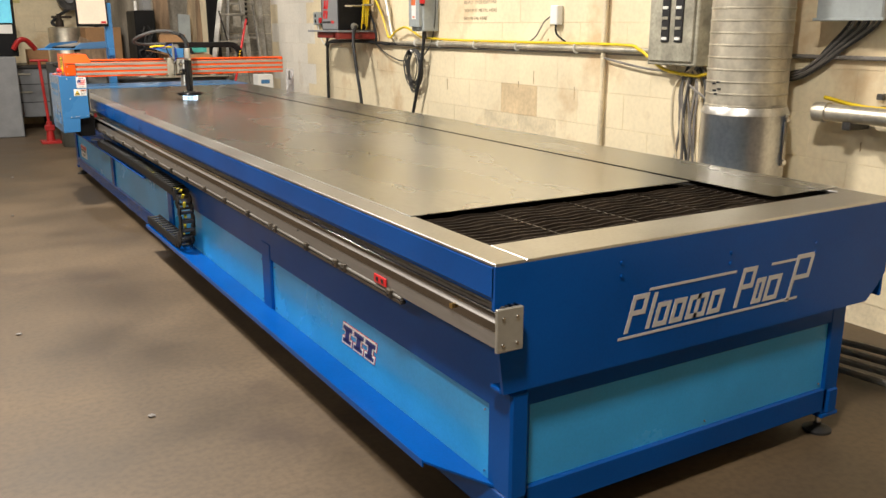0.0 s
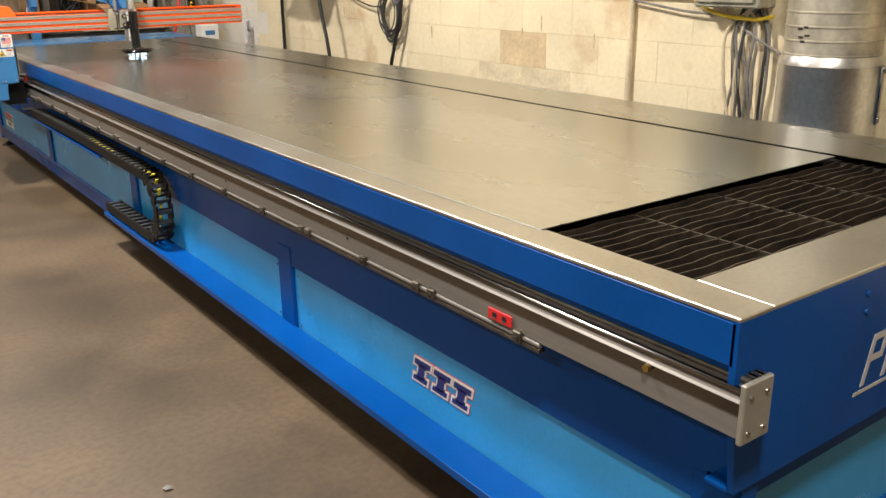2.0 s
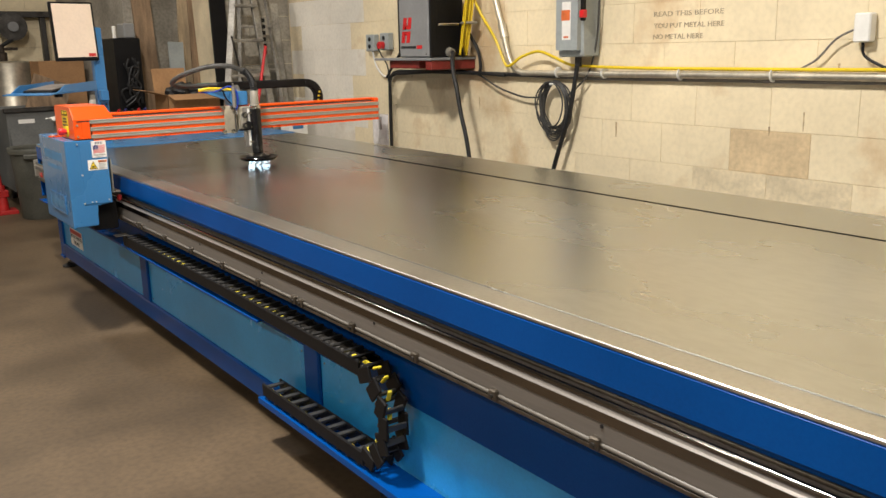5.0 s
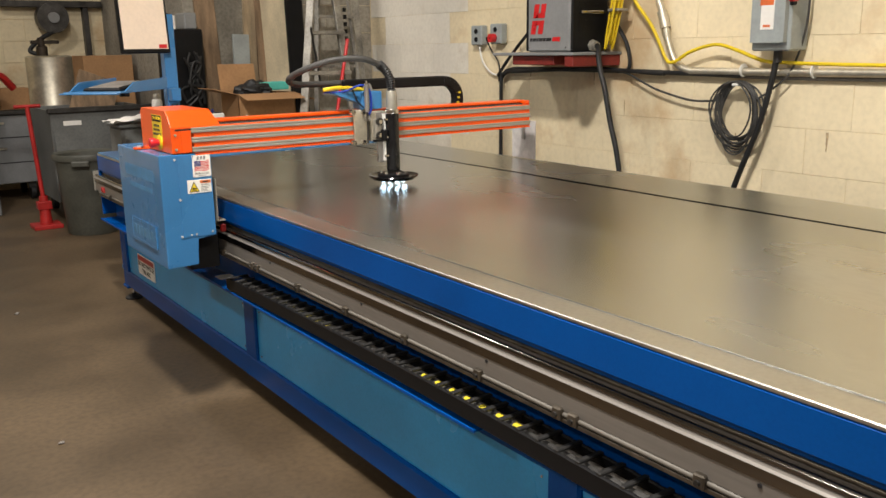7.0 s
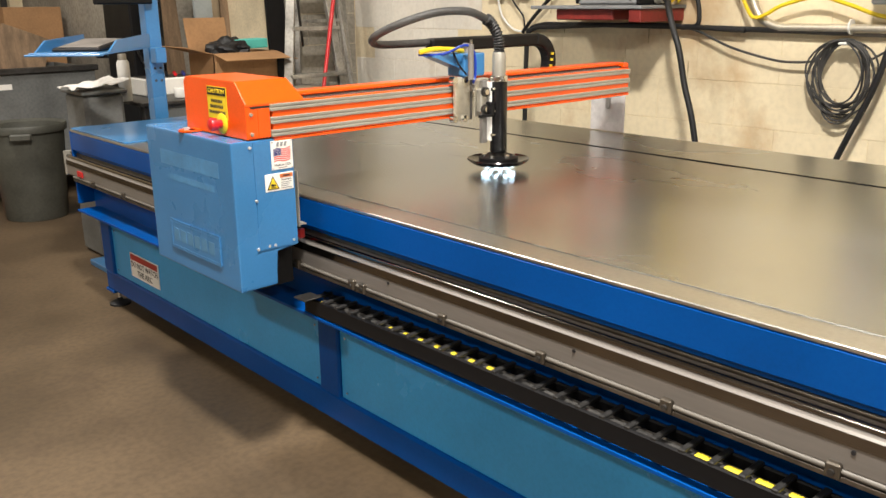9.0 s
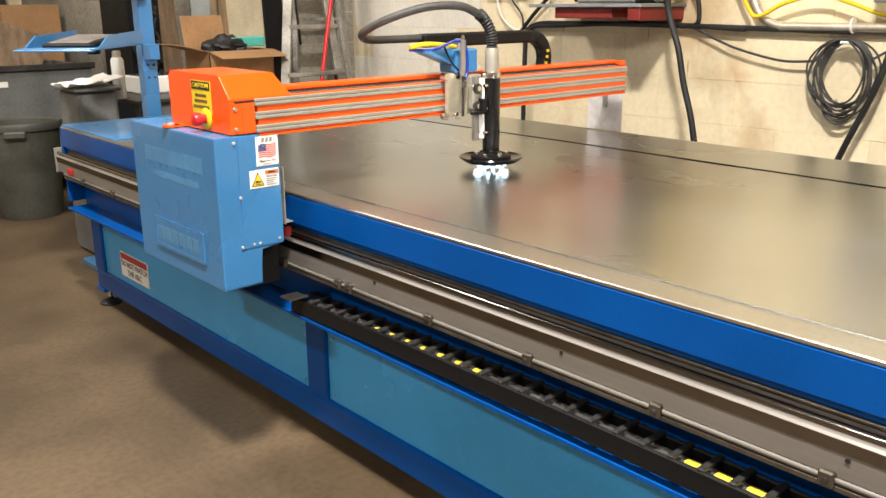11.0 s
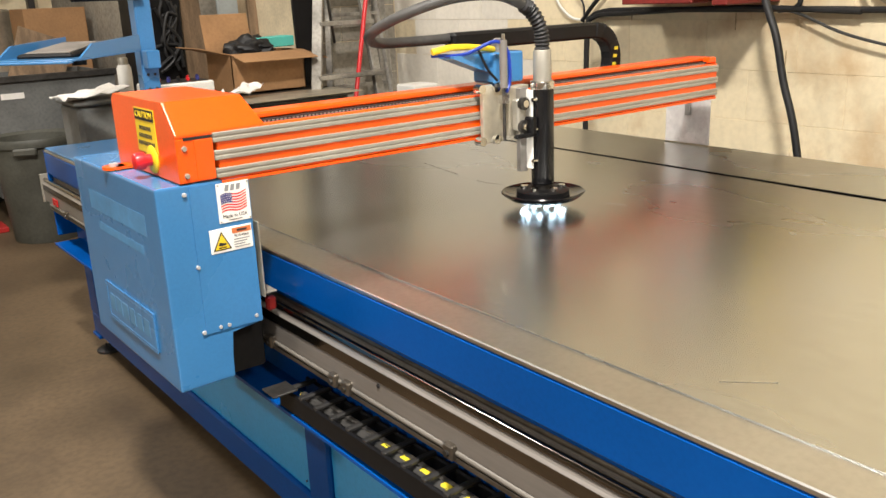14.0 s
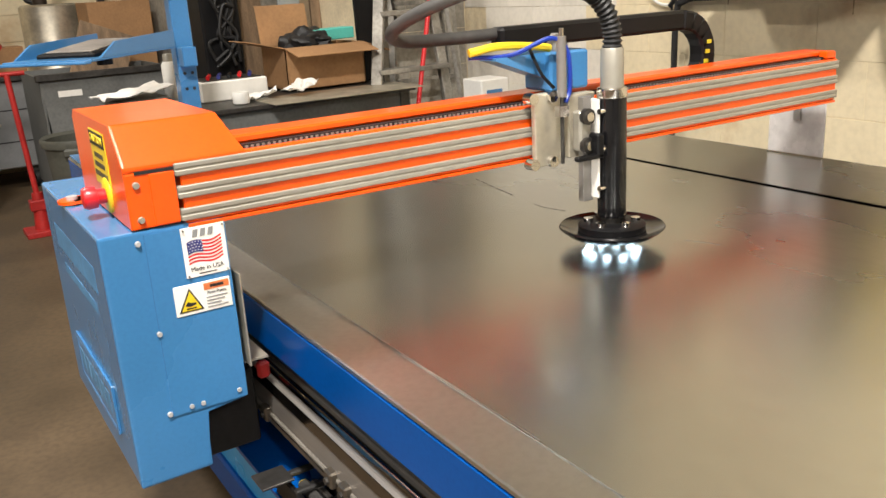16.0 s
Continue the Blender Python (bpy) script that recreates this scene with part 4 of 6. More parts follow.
        bx(bend, -0.016, 0.016, -0.020, 0.020, -0.020, 0.020, 0.004, pose((xa + xb) / 2, ya, (za + zb) / 2) @ Matrix.Rotation(radians(-ang), 4, "Y"))
    part("chain_bend", bend, M_BLACK, h)
    part("chain_base", box(1.75, 2.36, by + 0.118, by + 0.158, 0.968, 1.008, 0.006), M_BLACK, h)
    for i in range(4):
        part("yellow_cable", box(2.425 - 0.004 * i, 2.437 - 0.004 * i, by + 0.116, by + 0.119, 1.085 - 0.02 * i, 1.093 - 0.02 * i), M_YTAG, h)
    return h


make_head()


# ---- on the block wall ----
XW = WX1 - 0.005      # face of the blocks


def make_power_source():
    x0, x1, y0, y1, z0, z1 = 3.40, 3.66, 7.258, 7.612, 1.240, 1.64
    p = root("power_source", 3.53, 7.43, z0, "grey and black plasma power source on a wall shelf", "power source")
    part("case", box(x0, x1, y0 + 0.016, y1 - 0.014, z0, z1, 0.010), M_MGREY, p, "grey plastic case with red emblem")
    part("back_grille", box(x0 + 0.003, x1, y1 - 0.014, y1 + 0.004, z0 + 0.006, z1, 0.006), M_BLACK, p, "black case end")
    f = part("front_grille", box(x0 + 0.003, x1, y0, y0 + 0.016, z0, z1, 0.006), M_BLACK, p, "black case end")
    for i in range(9):
        part("louvre", box(x0 + 0.05, x1 - 0.05, y0 - 0.003, y0 + 0.002, z0 + 0.10 + i * 0.028, z0 + 0.11 + i * 0.028), M_BLACK, f)
    for a, b, c, d in ((7.552, 7.515, 1.415, 1.486), (7.498, 7.462, 1.415, 1.486), (7.570, 7.533, 1.333, 1.402), (7.515, 7.478, 1.333, 1.402), (7.530, 7.500, 1.415, 1.440), (7.536, 7.510, 1.378, 1.402)):
        part("emblem_shape", prism([(a, c), (b, c), (b - 0.014, d), (a - 0.014, d)], "x", x0 - 0.0015, x0 + 0.001), M_BRED, p)
    for a, b in ((7.578, 7.560), (7.555, 7.530), (7.525, 7.512), (7.507, 7.480), (7.475, 7.455), (7.450, 7.412)):
        part("name_bar", prism([(a, 1.296), (b, 1.296), (b - 0.004, 1.312), (a - 0.004, 1.312)], "x", x0 - 0.0015, x0 + 0.001), M_INK, p)
    part("name_bar", prism([(7.402, 1.294), (7.345, 1.294), (7.341, 1.316), (7.398, 1.316)], "x", x0 - 0.0015, x0 + 0.001), M_BRED, p)
    for y in (7.585, 7.300):
        for z in (1.262, 1.60):
            part("screw", rod((x0 - 0.002, y, z), (x0 + 0.002, y, z), 0.005, n=10), M_DARKSTEEL, p)
    gl = part("gland", rod((3.545, y0 - 0.035, 1.268), (3.545, y0 + 0.005, 1.272), 0.024, n=14), M_GREYALU, p, "grey cable gland", True)
    part("gland_nut", rod((3.545, y0 - 0.012, 1.270), (3.545, y0, 1.271), 0.030, n=8), M_GREYALU, gl)
    part("latch", box(3.46, 3.62, y0 - 0.010, y0, 1.43, 1.445, 0.003), M_CHROME, f)
    s = root("wall_shelf", 3.6, 7.6, 1.17, "grey steel shelf with red brackets on the wall", "shelf")
    part("shelf_board", box(3.38, XW, 7.225, 7.875, 1.222, 1.238, 0.003), M_MGREY, s)
    part("bracket", box(3.41, XW, 7.400, 7.735, 1.172, 1.222, 0.004), M_DRED, s, "dull red bracket")
    part("bracket", box(3.39, XW, 7.235, 7.300, 1.165, 1.222, 0.004), M_DRED, s, "dull red bracket")


def make_outlet(y, z, red):
    o = root("wall_outlet", XW, y, z, "small grey metal outlet box" + (" with a red plug" if red else " with black sockets"), "outlet", "outlets by the shelf")
    part("box", box(XW - 0.05, XW, y - 0.055, y + 0.055, z - 0.06, z + 0.06, 0.006), M_GBOX, o)
    for dz in (-0.025, 0.025):
        part("socket", rod((XW - 0.054, y, z + dz), (XW - 0.049, y, z + dz), 0.016, n=14), M_BLACK, o)
    if red:
        part("plug", rod((XW - 0.085, y + 0.01, z - 0.025), (XW - 0.05, y + 0.01, z - 0.025), 0.026, n=14), M_BRED, o)


def make_switch():
    y0, y1, z0, z1 = 6.160, 6.345, 1.236, 1.72
    s = root("safety_switch", XW, 6.25, z0, "grey enamelled safety switch box with a lever", "switch box")
    part("body", box(3.60, XW, y0, y1, z0, z1, 0.008), M_GBOX, s)
    d = part("cover", prism([(y0 + 0.012, z0 + 0.035), (y1 - 0.012, z0 + 0.035), (y1 - 0.012, z1), (y0 + 0.012, z1)], "x", 3.572, 3.602), M_GBOX, s)
    part("warning_label", box(3.5695, 3.573, 6.222, 6.285, 1.325, 1.52), M_PAPER, d, "pale printed label")
    part("label_header", box(3.5685, 3.5700, 6.226, 6.290, 1.425, 1.478), mat("orange_label", (0.8, 0.18, 0.05), 0.5), d)
    part("label_bar", box(3.5685, 3.5700, 6.238, 6.272, 1.335, 1.345), bpy.data.materials["orange_label"], d)
    part("lever", box(3.57, 3.60, y0 - 0.025, y0 - 0.005, 1.42, 1.62, 0.005), M_BLACK, s)
    part("lever_tip", box(3.565, 3.60, y0 - 0.032, y0 - 0.003, 1.435, 1.475, 0.005), M_BRED, s)
    part("nipple", rod((3.66, 6.25, z0 - 0.05), (3.66, 6.25, z0), 0.018, n=14), M_DARKSTEEL, s, smooth=True)


def make_breaker_panel():
    y0, y1, z0, z1 = 3.475, 3.81, 1.085, 1.75
    b = root("breaker_panel", XW, 3.64, z0, "dusty grey breaker panel with black switches", "breaker panel")
    part("body", box(3.61, XW, y0, y1, z0, z1, 0.006), M_PANELG, b)
    d = part("door", box(3.596, 3.611, y0 + 0.02, y1 - 0.02, z0 + 0.02, z1, 0.004), M_PANELG, b)
    for y in (3.585, 3.675):
        part("switch_row", box(3.588, 3.597, y - 0.026, y + 0.026, 1.20, 1.70, 0.002), M_INK, d)
        for i in range(9):
            part("switch", box(3.582, 3.589, y - 0.018, y + 0.018, 1.21 + i * 0.05, 1.225 + i * 0.05, 0.002), M_PANELG if i % 3 else M_WHITE, d)


def make_duct():
    cx, cy, r = 3.50, 3.06, 0.175
    d = root("vent_duct", cx, cy, 0.0, "large round galvanised spiral ventilation duct", "duct")
    prof = [(r, 0.93)]
    z = 0.93
    while z < WZ - 0.06:
        prof += [(r, z + 0.004), (r + 0.0035, z + 0.007), (r + 0.0035, z + 0.011), (r, z + 0.014), (r, z + 0.050)]
        z += 0.052
    part("spiral_pipe", lathe([(p, min(h, WZ)) for p, h in prof], cx, cy, 0, 40), M_ZINC, d, "ribbed galvanised pipe", True)
    part("collar", lathe([(r + 0.010, 0.62), (r + 0.012, 0.63), (r + 0.012, 0.895), (r + 0.016, 0.90), (r + 0.014, 0.912), (r + 0.003, 0.935)], cx, cy, 0, 40), mat("bright_collar_sheet", (0.72, 0.70, 0.66), 0.32, 0.85, var=0.12, scale=5), d, "smooth bright sheet collar", True)
    part("stand_pipe", lathe([(r - 0.01, 0.0), (r - 0.01, 0.63)], cx, cy, 0, 32), M_ZINC, d, smooth=True)
    sx, sy = cx + (r + 0.015) * 0.246, cy - (r + 0.015) * 0.968
    st = part("seam_strap", box(-0.014, 0.014, -0.008, 0.010, 0.68, 0.905, 0.004, pose(sx, sy, 0, 0, 0, 14)), M_CHROME, d)
    for z in (0.70, 0.885):
        part("strap_bolt", rod((sx, sy, z), (sx - 0.01, sy - 0.025, z), 0.010, n=10), M_CHROME, st, smooth=True)
    for i, (dy, z) in enumerate(((0.035, 1.035), (0.010, 1.042), (0.030, 1.005), (0.004, 1.012), (0.02, 0.99))):
        x = cx - math.sqrt(r * r - dy * dy) - 0.0035
        part("marker_writing", box(x - 0.001, x + 0.004, cy + dy - 0.010, cy + dy + 0.008, z - 0.004, z + 0.004), M_INK, d)


def cable(name, pts, r, material, label, n=8, steps=8):
    ob = part(name, tube(pts, r, n, steps), material, None, smooth=True)
    return tagged(ob, label, "cable" if "pipe" not in name and "conduit" not in name else "pipe")


def make_wall_runs():
    x = XW - 0.03
    cable("conduit_pipe", [(x, 3.83, 1.148), (x, 5.2, 1.148), (x, 6.60, 1.143), (x, 6.73, 1.143), (x, 6.80, 1.160), (x, 6.852, 1.20), (x, 6.899, 1.30), (x, 6.926, 1.40), (x, 6.975, 1.515), (x, 7.08, 1.80)], 0.018, M_ZINC, "galvanised steel conduit bent up the wall", 12, 10)
    bm = rod((x, 6.912, 1.35), (x, 6.940, 1.43), 0.025, n=12)
    tagged(part("conduit_coupling", bm, M_ZINC, None, smooth=True), "short galvanised coupling on the conduit", "pipe fitting")
    cable("conduit_pipe", [(XW - 0.02, 4.27, 0.05), (XW - 0.02, 4.27, 1.2), (XW - 0.02, 4.265, 3.4)], 0.016, M_JOINT, "painted conduit running up the block wall", 10, 3)
    cable("yellow_cable", [(x - 0.02, 3.45, 1.05), (x - 0.02, 3.55, 1.035), (x - 0.03, 3.75, 1.06), (x - 0.02, 3.95, 1.155), (x - 0.01, 4.12, 1.177), (x - 0.01, 5.0, 1.176), (x - 0.01, 5.825, 1.177), (x - 0.02, 6.22, 1.185), (x - 0.03, 6.336, 1.195), (x - 0.035, 6.457, 1.237), (x - 0.035, 6.58, 1.266), (x - 0.035, 6.722, 1.236), (x - 0.035, 6.80, 1.196), (x - 0.035, 6.84, 1.184), (x - 0.035, 6.875, 1.205), (x - 0.035, 6.963, 1.349), (x - 0.035, 7.084, 1.484), (x - 0.06, 7.14, 1.60), (x - 0.08, 7.18, 1.72)], 0.0085, M_YEL, "bright yellow cable looped along the conduit")
    cable("yellow_cable", [(x - 0.01, 2.80, 0.98), (x - 0.01, 2.60, 0.952), (x - 0.01, 2.3, 0.955), (x - 0.01, 1.5, 0.96), (x - 0.01, 0.5, 0.97)], 0.0085, M_YEL, "bright yellow cable along the pipe")
    hk = root("cable_hank", 3.62, 7.2, 1.24, "hank of bright yellow cable hung beside the power source", "cable")
    rh = random.Random(11)
    for i in range(10):
        oy, ox, wd, lo = rh.uniform(-0.018, 0.018), rh.uniform(-0.03, 0.03), rh.uniform(0.014, 0.032), rh.uniform(0, 0.10)
        ring = []
        for k in range(21):
            a = 2 * math.pi * k / 20
            u = 0.5 - 0.5 * math.cos(a)
            ring.append((3.625 + ox + 0.012 * math.sin(a), 7.212 - 0.075 * u + oy * u + wd * math.sin(a), 1.246 + lo + (0.42 - lo) * u))
        part("loop", tube(ring, 0.0052, 7, 0), M_YEL, hk, smooth=True)
    part("binding", box(3.59, 3.67, 7.125, 7.20, 1.438, 1.452, 0.004), M_GREYALU, hk)
    cable("black_cable", [(x, 6.45, 1.128), (x, 6.8, 1.132), (x, 7.2, 1.138), (x, 7.9, 1.142), (x, 8.10, 1.135), (x, 8.18, 1.09), (x, 8.195, 0.95), (x, 8.20, 0.1)], 0.012, M_RUBBER, "black cable bundle strapped along the wall")
    cable("black_cable", [(x - 0.01, 6.9, 1.128), (x - 0.012, 7.4, 1.146), (x - 0.01, 7.95, 1.128), (x - 0.012, 8.14, 1.11), (x - 0.015, 8.175, 1.0), (x - 0.015, 8.18, 0.1)], 0.011, M_RUBBER, "black cable bundle strapped along the wall")
    cable("black_cable", [(x - 0.01, 8.214, 1.096), (x - 0.01, 8.118, 1.191), (x - 0.02, 7.924, 1.342), (x - 0.02, 7.76, 1.44), (x - 0.01, 7.68, 1.60)], 0.010, M_RUBBER, "black cable rising behind the shelf")
    cable("black_cable", [(XW - 0.085, 8.236, 1.324), (XW - 0.06, 8.30, 1.32), (XW - 0.035, 8.283, 1.25), (XW - 0.03, 8.215, 1.169), (XW - 0.03, 8.214, 1.06)], 0.005, M_RUBBER, "thin black flex from the red plug")
    cable("grey_cable", [(XW - 0.03, 8.414, 1.291), (XW - 0.022, 8.405, 1.22), (XW - 0.02, 8.375, 1.165), (XW - 0.02, 8.30, 1.110), (XW - 0.02, 8.22, 1.098)], 0.006, M_WHITE, "thin pale flex below the outlet")
    cable("grey_cable", [(XW - 0.01, 3.83, 1.128), (XW - 0.012, 5.4, 1.122), (XW - 0.012, 6.3, 1.118), (XW - 0.01, 7.0, 1.135)], 0.008, M_CABLEG, "thin pale cable under the conduit")
    cable("supply_hose", [(3.545, 7.235, 1.270), (3.54, 7.205, 1.262), (3.50, 7.165, 1.222), (3.475, 7.125, 1.15), (3.46, 7.074, 1.05), (3.46, 7.035, 0.90), (3.46, 6.968, 0.68), (3.46, 6.86, 0.1)], 0.0135, M_RUBBER, "thick black hose hanging from the power source", 10)
    cable("supply_hose", [(3.66, 6.255, 1.20), (3.66, 6.274, 1.094), (3.66, 6.32, 0.908), (3.66, 6.428, 0.624), (3.66, 6.60, 0.1)], 0.013, M_RUBBER, "thick black hose hanging from the switch box", 10)
    cable("black_cable", [(x - 0.04, 7.275, 1.46), (x - 0.03, 7.22, 1.384), (x - 0.02, 7.148, 1.28), (x - 0.015, 7.127, 1.19), (x - 0.01, 7.145, 1.145), (x - 0.005, 7.22, 1.134)], 0.0105, M_RUBBER, "black cable dropping behind the power source")
    cable("black_cable", [(x - 0.005, 7.20, 1.134), (x - 0.01, 7.127, 1.120), (x - 0.012, 6.954, 1.053), (x - 0.012, 6.753, 1.008), (x - 0.012, 6.64, 1.004), (x - 0.014, 6.55, 1.014)], 0.0055, M_GREYRUB, "thin dark cable sagging to the coil")
    cable("black_cable", [(x - 0.01, 6.13, 1.65), (x - 0.01, 6.139, 1.488), (x - 0.01, 6.15, 1.318), (x - 0.012, 6.20, 1.156), (x - 0.02, 6.263, 1.085), (x - 0.02, 6.36, 1.02)], 0.005, M_GREYRUB, "thin dark cable beside the switch box")
    for y in (4.5, 5.1, 5.6, 6.1, 6.45):
        tie = lathe([(0.030, -0.003), (0.031, 0.003)], 0, 0, 0, 14)
        ob = part("cable_tie", tie, M_WHITE, None)
        ob.data.transform(Matrix.Translation((x, y, 1.150)) @ Matrix.Rotation(radians(90), 4, "X"))
        tagged(ob, "white cable tie round the conduit", "cable tie", "cable ties")
    # coiled cable on its hook
    coil = root("cable_coil", x, 6.46, 1.12, "hanging coil of dark grey cable", "cable coil")
    rc = random.Random(21)
    for i in range(13):
        ry, rz = rc.uniform(0.085, 0.135), rc.uniform(0.120, 0.165)
        cy, tilt = 6.455 + rc.uniform(-0.014, 0.014), rc.uniform(-0.10, 0.10)
        cz = 1.108 - rc.uniform(0, 0.02) - rz
        loop = []
        for k in range(29):
            a = 2 * math.pi * k / 28
            u, v = ry * math.sin(a) * (1 + 0.06 * math.sin(3 * a + i)), rz * math.cos(a)
            loop.append((x - 0.012 - 0.0025 * i, cy + u + tilt * v, cz + v - tilt * u * 0.5))
        part("loop", tube(loop, 0.0042, 7, 0), M_GREYRUB, coil, smooth=True)
    part("tie", box(x - 0.05, x, 6.440, 6.475, 1.080, 1.092, 0.004), M_WHITE, coil)
    # small white adaptor above the conduit
    ad = root("wall_adaptor", XW, 4.715, 1.27, "small white power adaptor with two thin leads", "adaptor")
    part("body", box(XW - 0.05, XW, 4.675, 4.745, 1.285, 1.40, 0.006), M_WHITE, ad)
    part("lead", tube([(XW - 0.03, 4.71, 1.285), (XW - 0.03, 4.695, 1.23), (XW - 0.03, 4.60, 1.18)], 0.006), M_BLACK, ad, smooth=True)
    part("lead", tube([(XW - 0.04, 4.735, 1.34), (XW - 0.035, 4.82, 1.30), (XW - 0.03, 4.90, 1.22), (XW - 0.03, 4.97, 1.18)], 0.0045), M_CABLEG, ad, smooth=True)
    # wiring below and beside the breaker panel
    rnd = random.Random(4)
    for i in range(12):
        y = 3.46 + 0.016 * i
        cable("grey_cable", [(XW - 0.02 - 0.004 * (i % 4), 3.53 + 0.02 * (i % 5), 1.09), (XW - 0.03, y + rnd.uniform(0, .06), 0.98), (XW - 0.03 - 0.01 * (i % 3), y + rnd.uniform(0, .07), 0.78), (XW - 0.02, y + rnd.uniform(0, .05), 0.55), (XW - 0.02, y, 0.1)], 0.007, (M_CABLEG, M_GREYRUB, M_CABLEG, M_JOINT)[i % 4], "old grey wire hanging below the breaker panel", 6, 6)
    cable("grey_cable", [(XW - 0.03, 4.25, 1.10), (XW - 0.03, 3.95, 1.06), (XW - 0.03, 3.70, 1.04), (XW - 0.03, 3.58, 0.98), (XW - 0.05, 3.4, 0.90), (XW - 0.10, 3.24, 0.88)], 0.006, M_CABLEG, "thin grey cable sagging below the conduit")
    for i in range(7):
        cable("grey_cable", [(XW - 0.04 - 0.006 * (i % 3), 2.58 + 0.022 * i, 1.315), (XW - 0.03, 2.62 + 0.021 * i, 1.27), (XW - 0.025, 2.74 + 0.014 * i, 1.19), (XW - 0.03 - 0.006 * (i % 2), 2.85 + 0.008 * i, 1.105 + 0.006 * (i % 3)), (XW - 0.03, 2.98, 1.045 + 0.006 * i), (XW - 0.03, 3.2, 1.03)], 0.0065, M_CABLEG if i % 2 else M_GREYRUB, "grey cable swept from the junction box to the duct", 6, 6)
    cable("grey_cable", [(XW - 0.02, 3.2, 1.15), (XW - 0.02, 2.5, 1.15), (XW - 0.02, 1.2, 1.16)], 0.010, M_CABLEG, "straight grey conduit behind the duct", 8, 3)
    for i in range(3):
        cable("grey_cable", [(XW - 0.03, 3.49, 1.30 + 0.06 * i), (XW - 0.05, 3.40, 1.28 + 0.06 * i), (XW - 0.03, 3.2, 1.25 + 0.06 * i)], 0.010, M_CABLEG, "grey cable from the breaker panel side")
    jb = root("junction_box", XW, 2.67, 1.305, "grey steel junction box high on the wall", "junction box")
    part("body", box(3.60, XW, 2.52, 2.82, 1.305, 1.62, 0.006), M_GBOX, jb)
    part("rim", box(3.594, 3.602, 2.51, 2.83, 1.301, 1.313, 0.002), M_GBOX, jb)
    hp = root("steel_pipe", 3.6, 1.6, 0.9, "thick bright steel pipe along the wall", "pipe")
    part("tube", rod((3.62, 2.76, 0.925), (3.62, 0.2, 0.925), 0.036, n=24), M_ZINC, hp, smooth=True)
    part("end_collar", rod((3.62, 2.78, 0.925), (3.62, 2.72, 0.925), 0.042, n=24), M_ZINC, hp, smooth=True)
    part("pipe_clip", box(3.60, XW, 2.60, 2.64, 0.86, 0.90, 0.004), M_DARKSTEEL, hp)
    cl = root("beam_clamp", XW, 2.60, 1.0, "small steel clamp plate on the wall", "clamp")
    part("plate", box(XW - 0.008, XW, 2.50, 2.56, 0.96, 1.12, 0.002), M_JOINT, cl)
    part("stud", box(XW - 0.03, XW - 0.006, 2.54, 2.57, 0.985, 1.01, 0.003), M_DARKSTEEL, cl)
    # loose conduits on the floor by the wall
    for i in range(4):
        cable("floor_pipe", [(3.10 + 0.06 * i, 2.6, 0.03 + 0.012 * i), (3.2 + 0.05 * i, 1.9, 0.03 + 0.02 * i), (3.25 + 0.06 * i, 1.0, 0.03)], 0.014, M_CABLEG, "loose grey conduit lying by the wall", 8, 4)
    # hand-written words on the wall
    note = root("wall_note", XW, 5.6, 1.38, "faint hand-written marker notes on the cream wall", "writing")
    ink = mat("faded_marker", (0.40, 0.32, 0.22), 0.8)
    for words, y, z, wide in (("READ THIS BEFORE", 5.60, 1.437, 1.42), ("YOU PUT METAL HERE", 5.595, 1.381, 1.20), ("NO METAL HERE", 5.655, 1.328, 1.18)):
        letters(words, 0.034, ink, facing("-x", XW + 0.0010, y, z, wide), note, deep=0.0012)


make_power_source()
make_outlet(8.419, 1.343, False)
make_outlet(8.226, 1.349, True)
make_switch()
make_breaker_panel()
make_duct()
make_wall_runs()


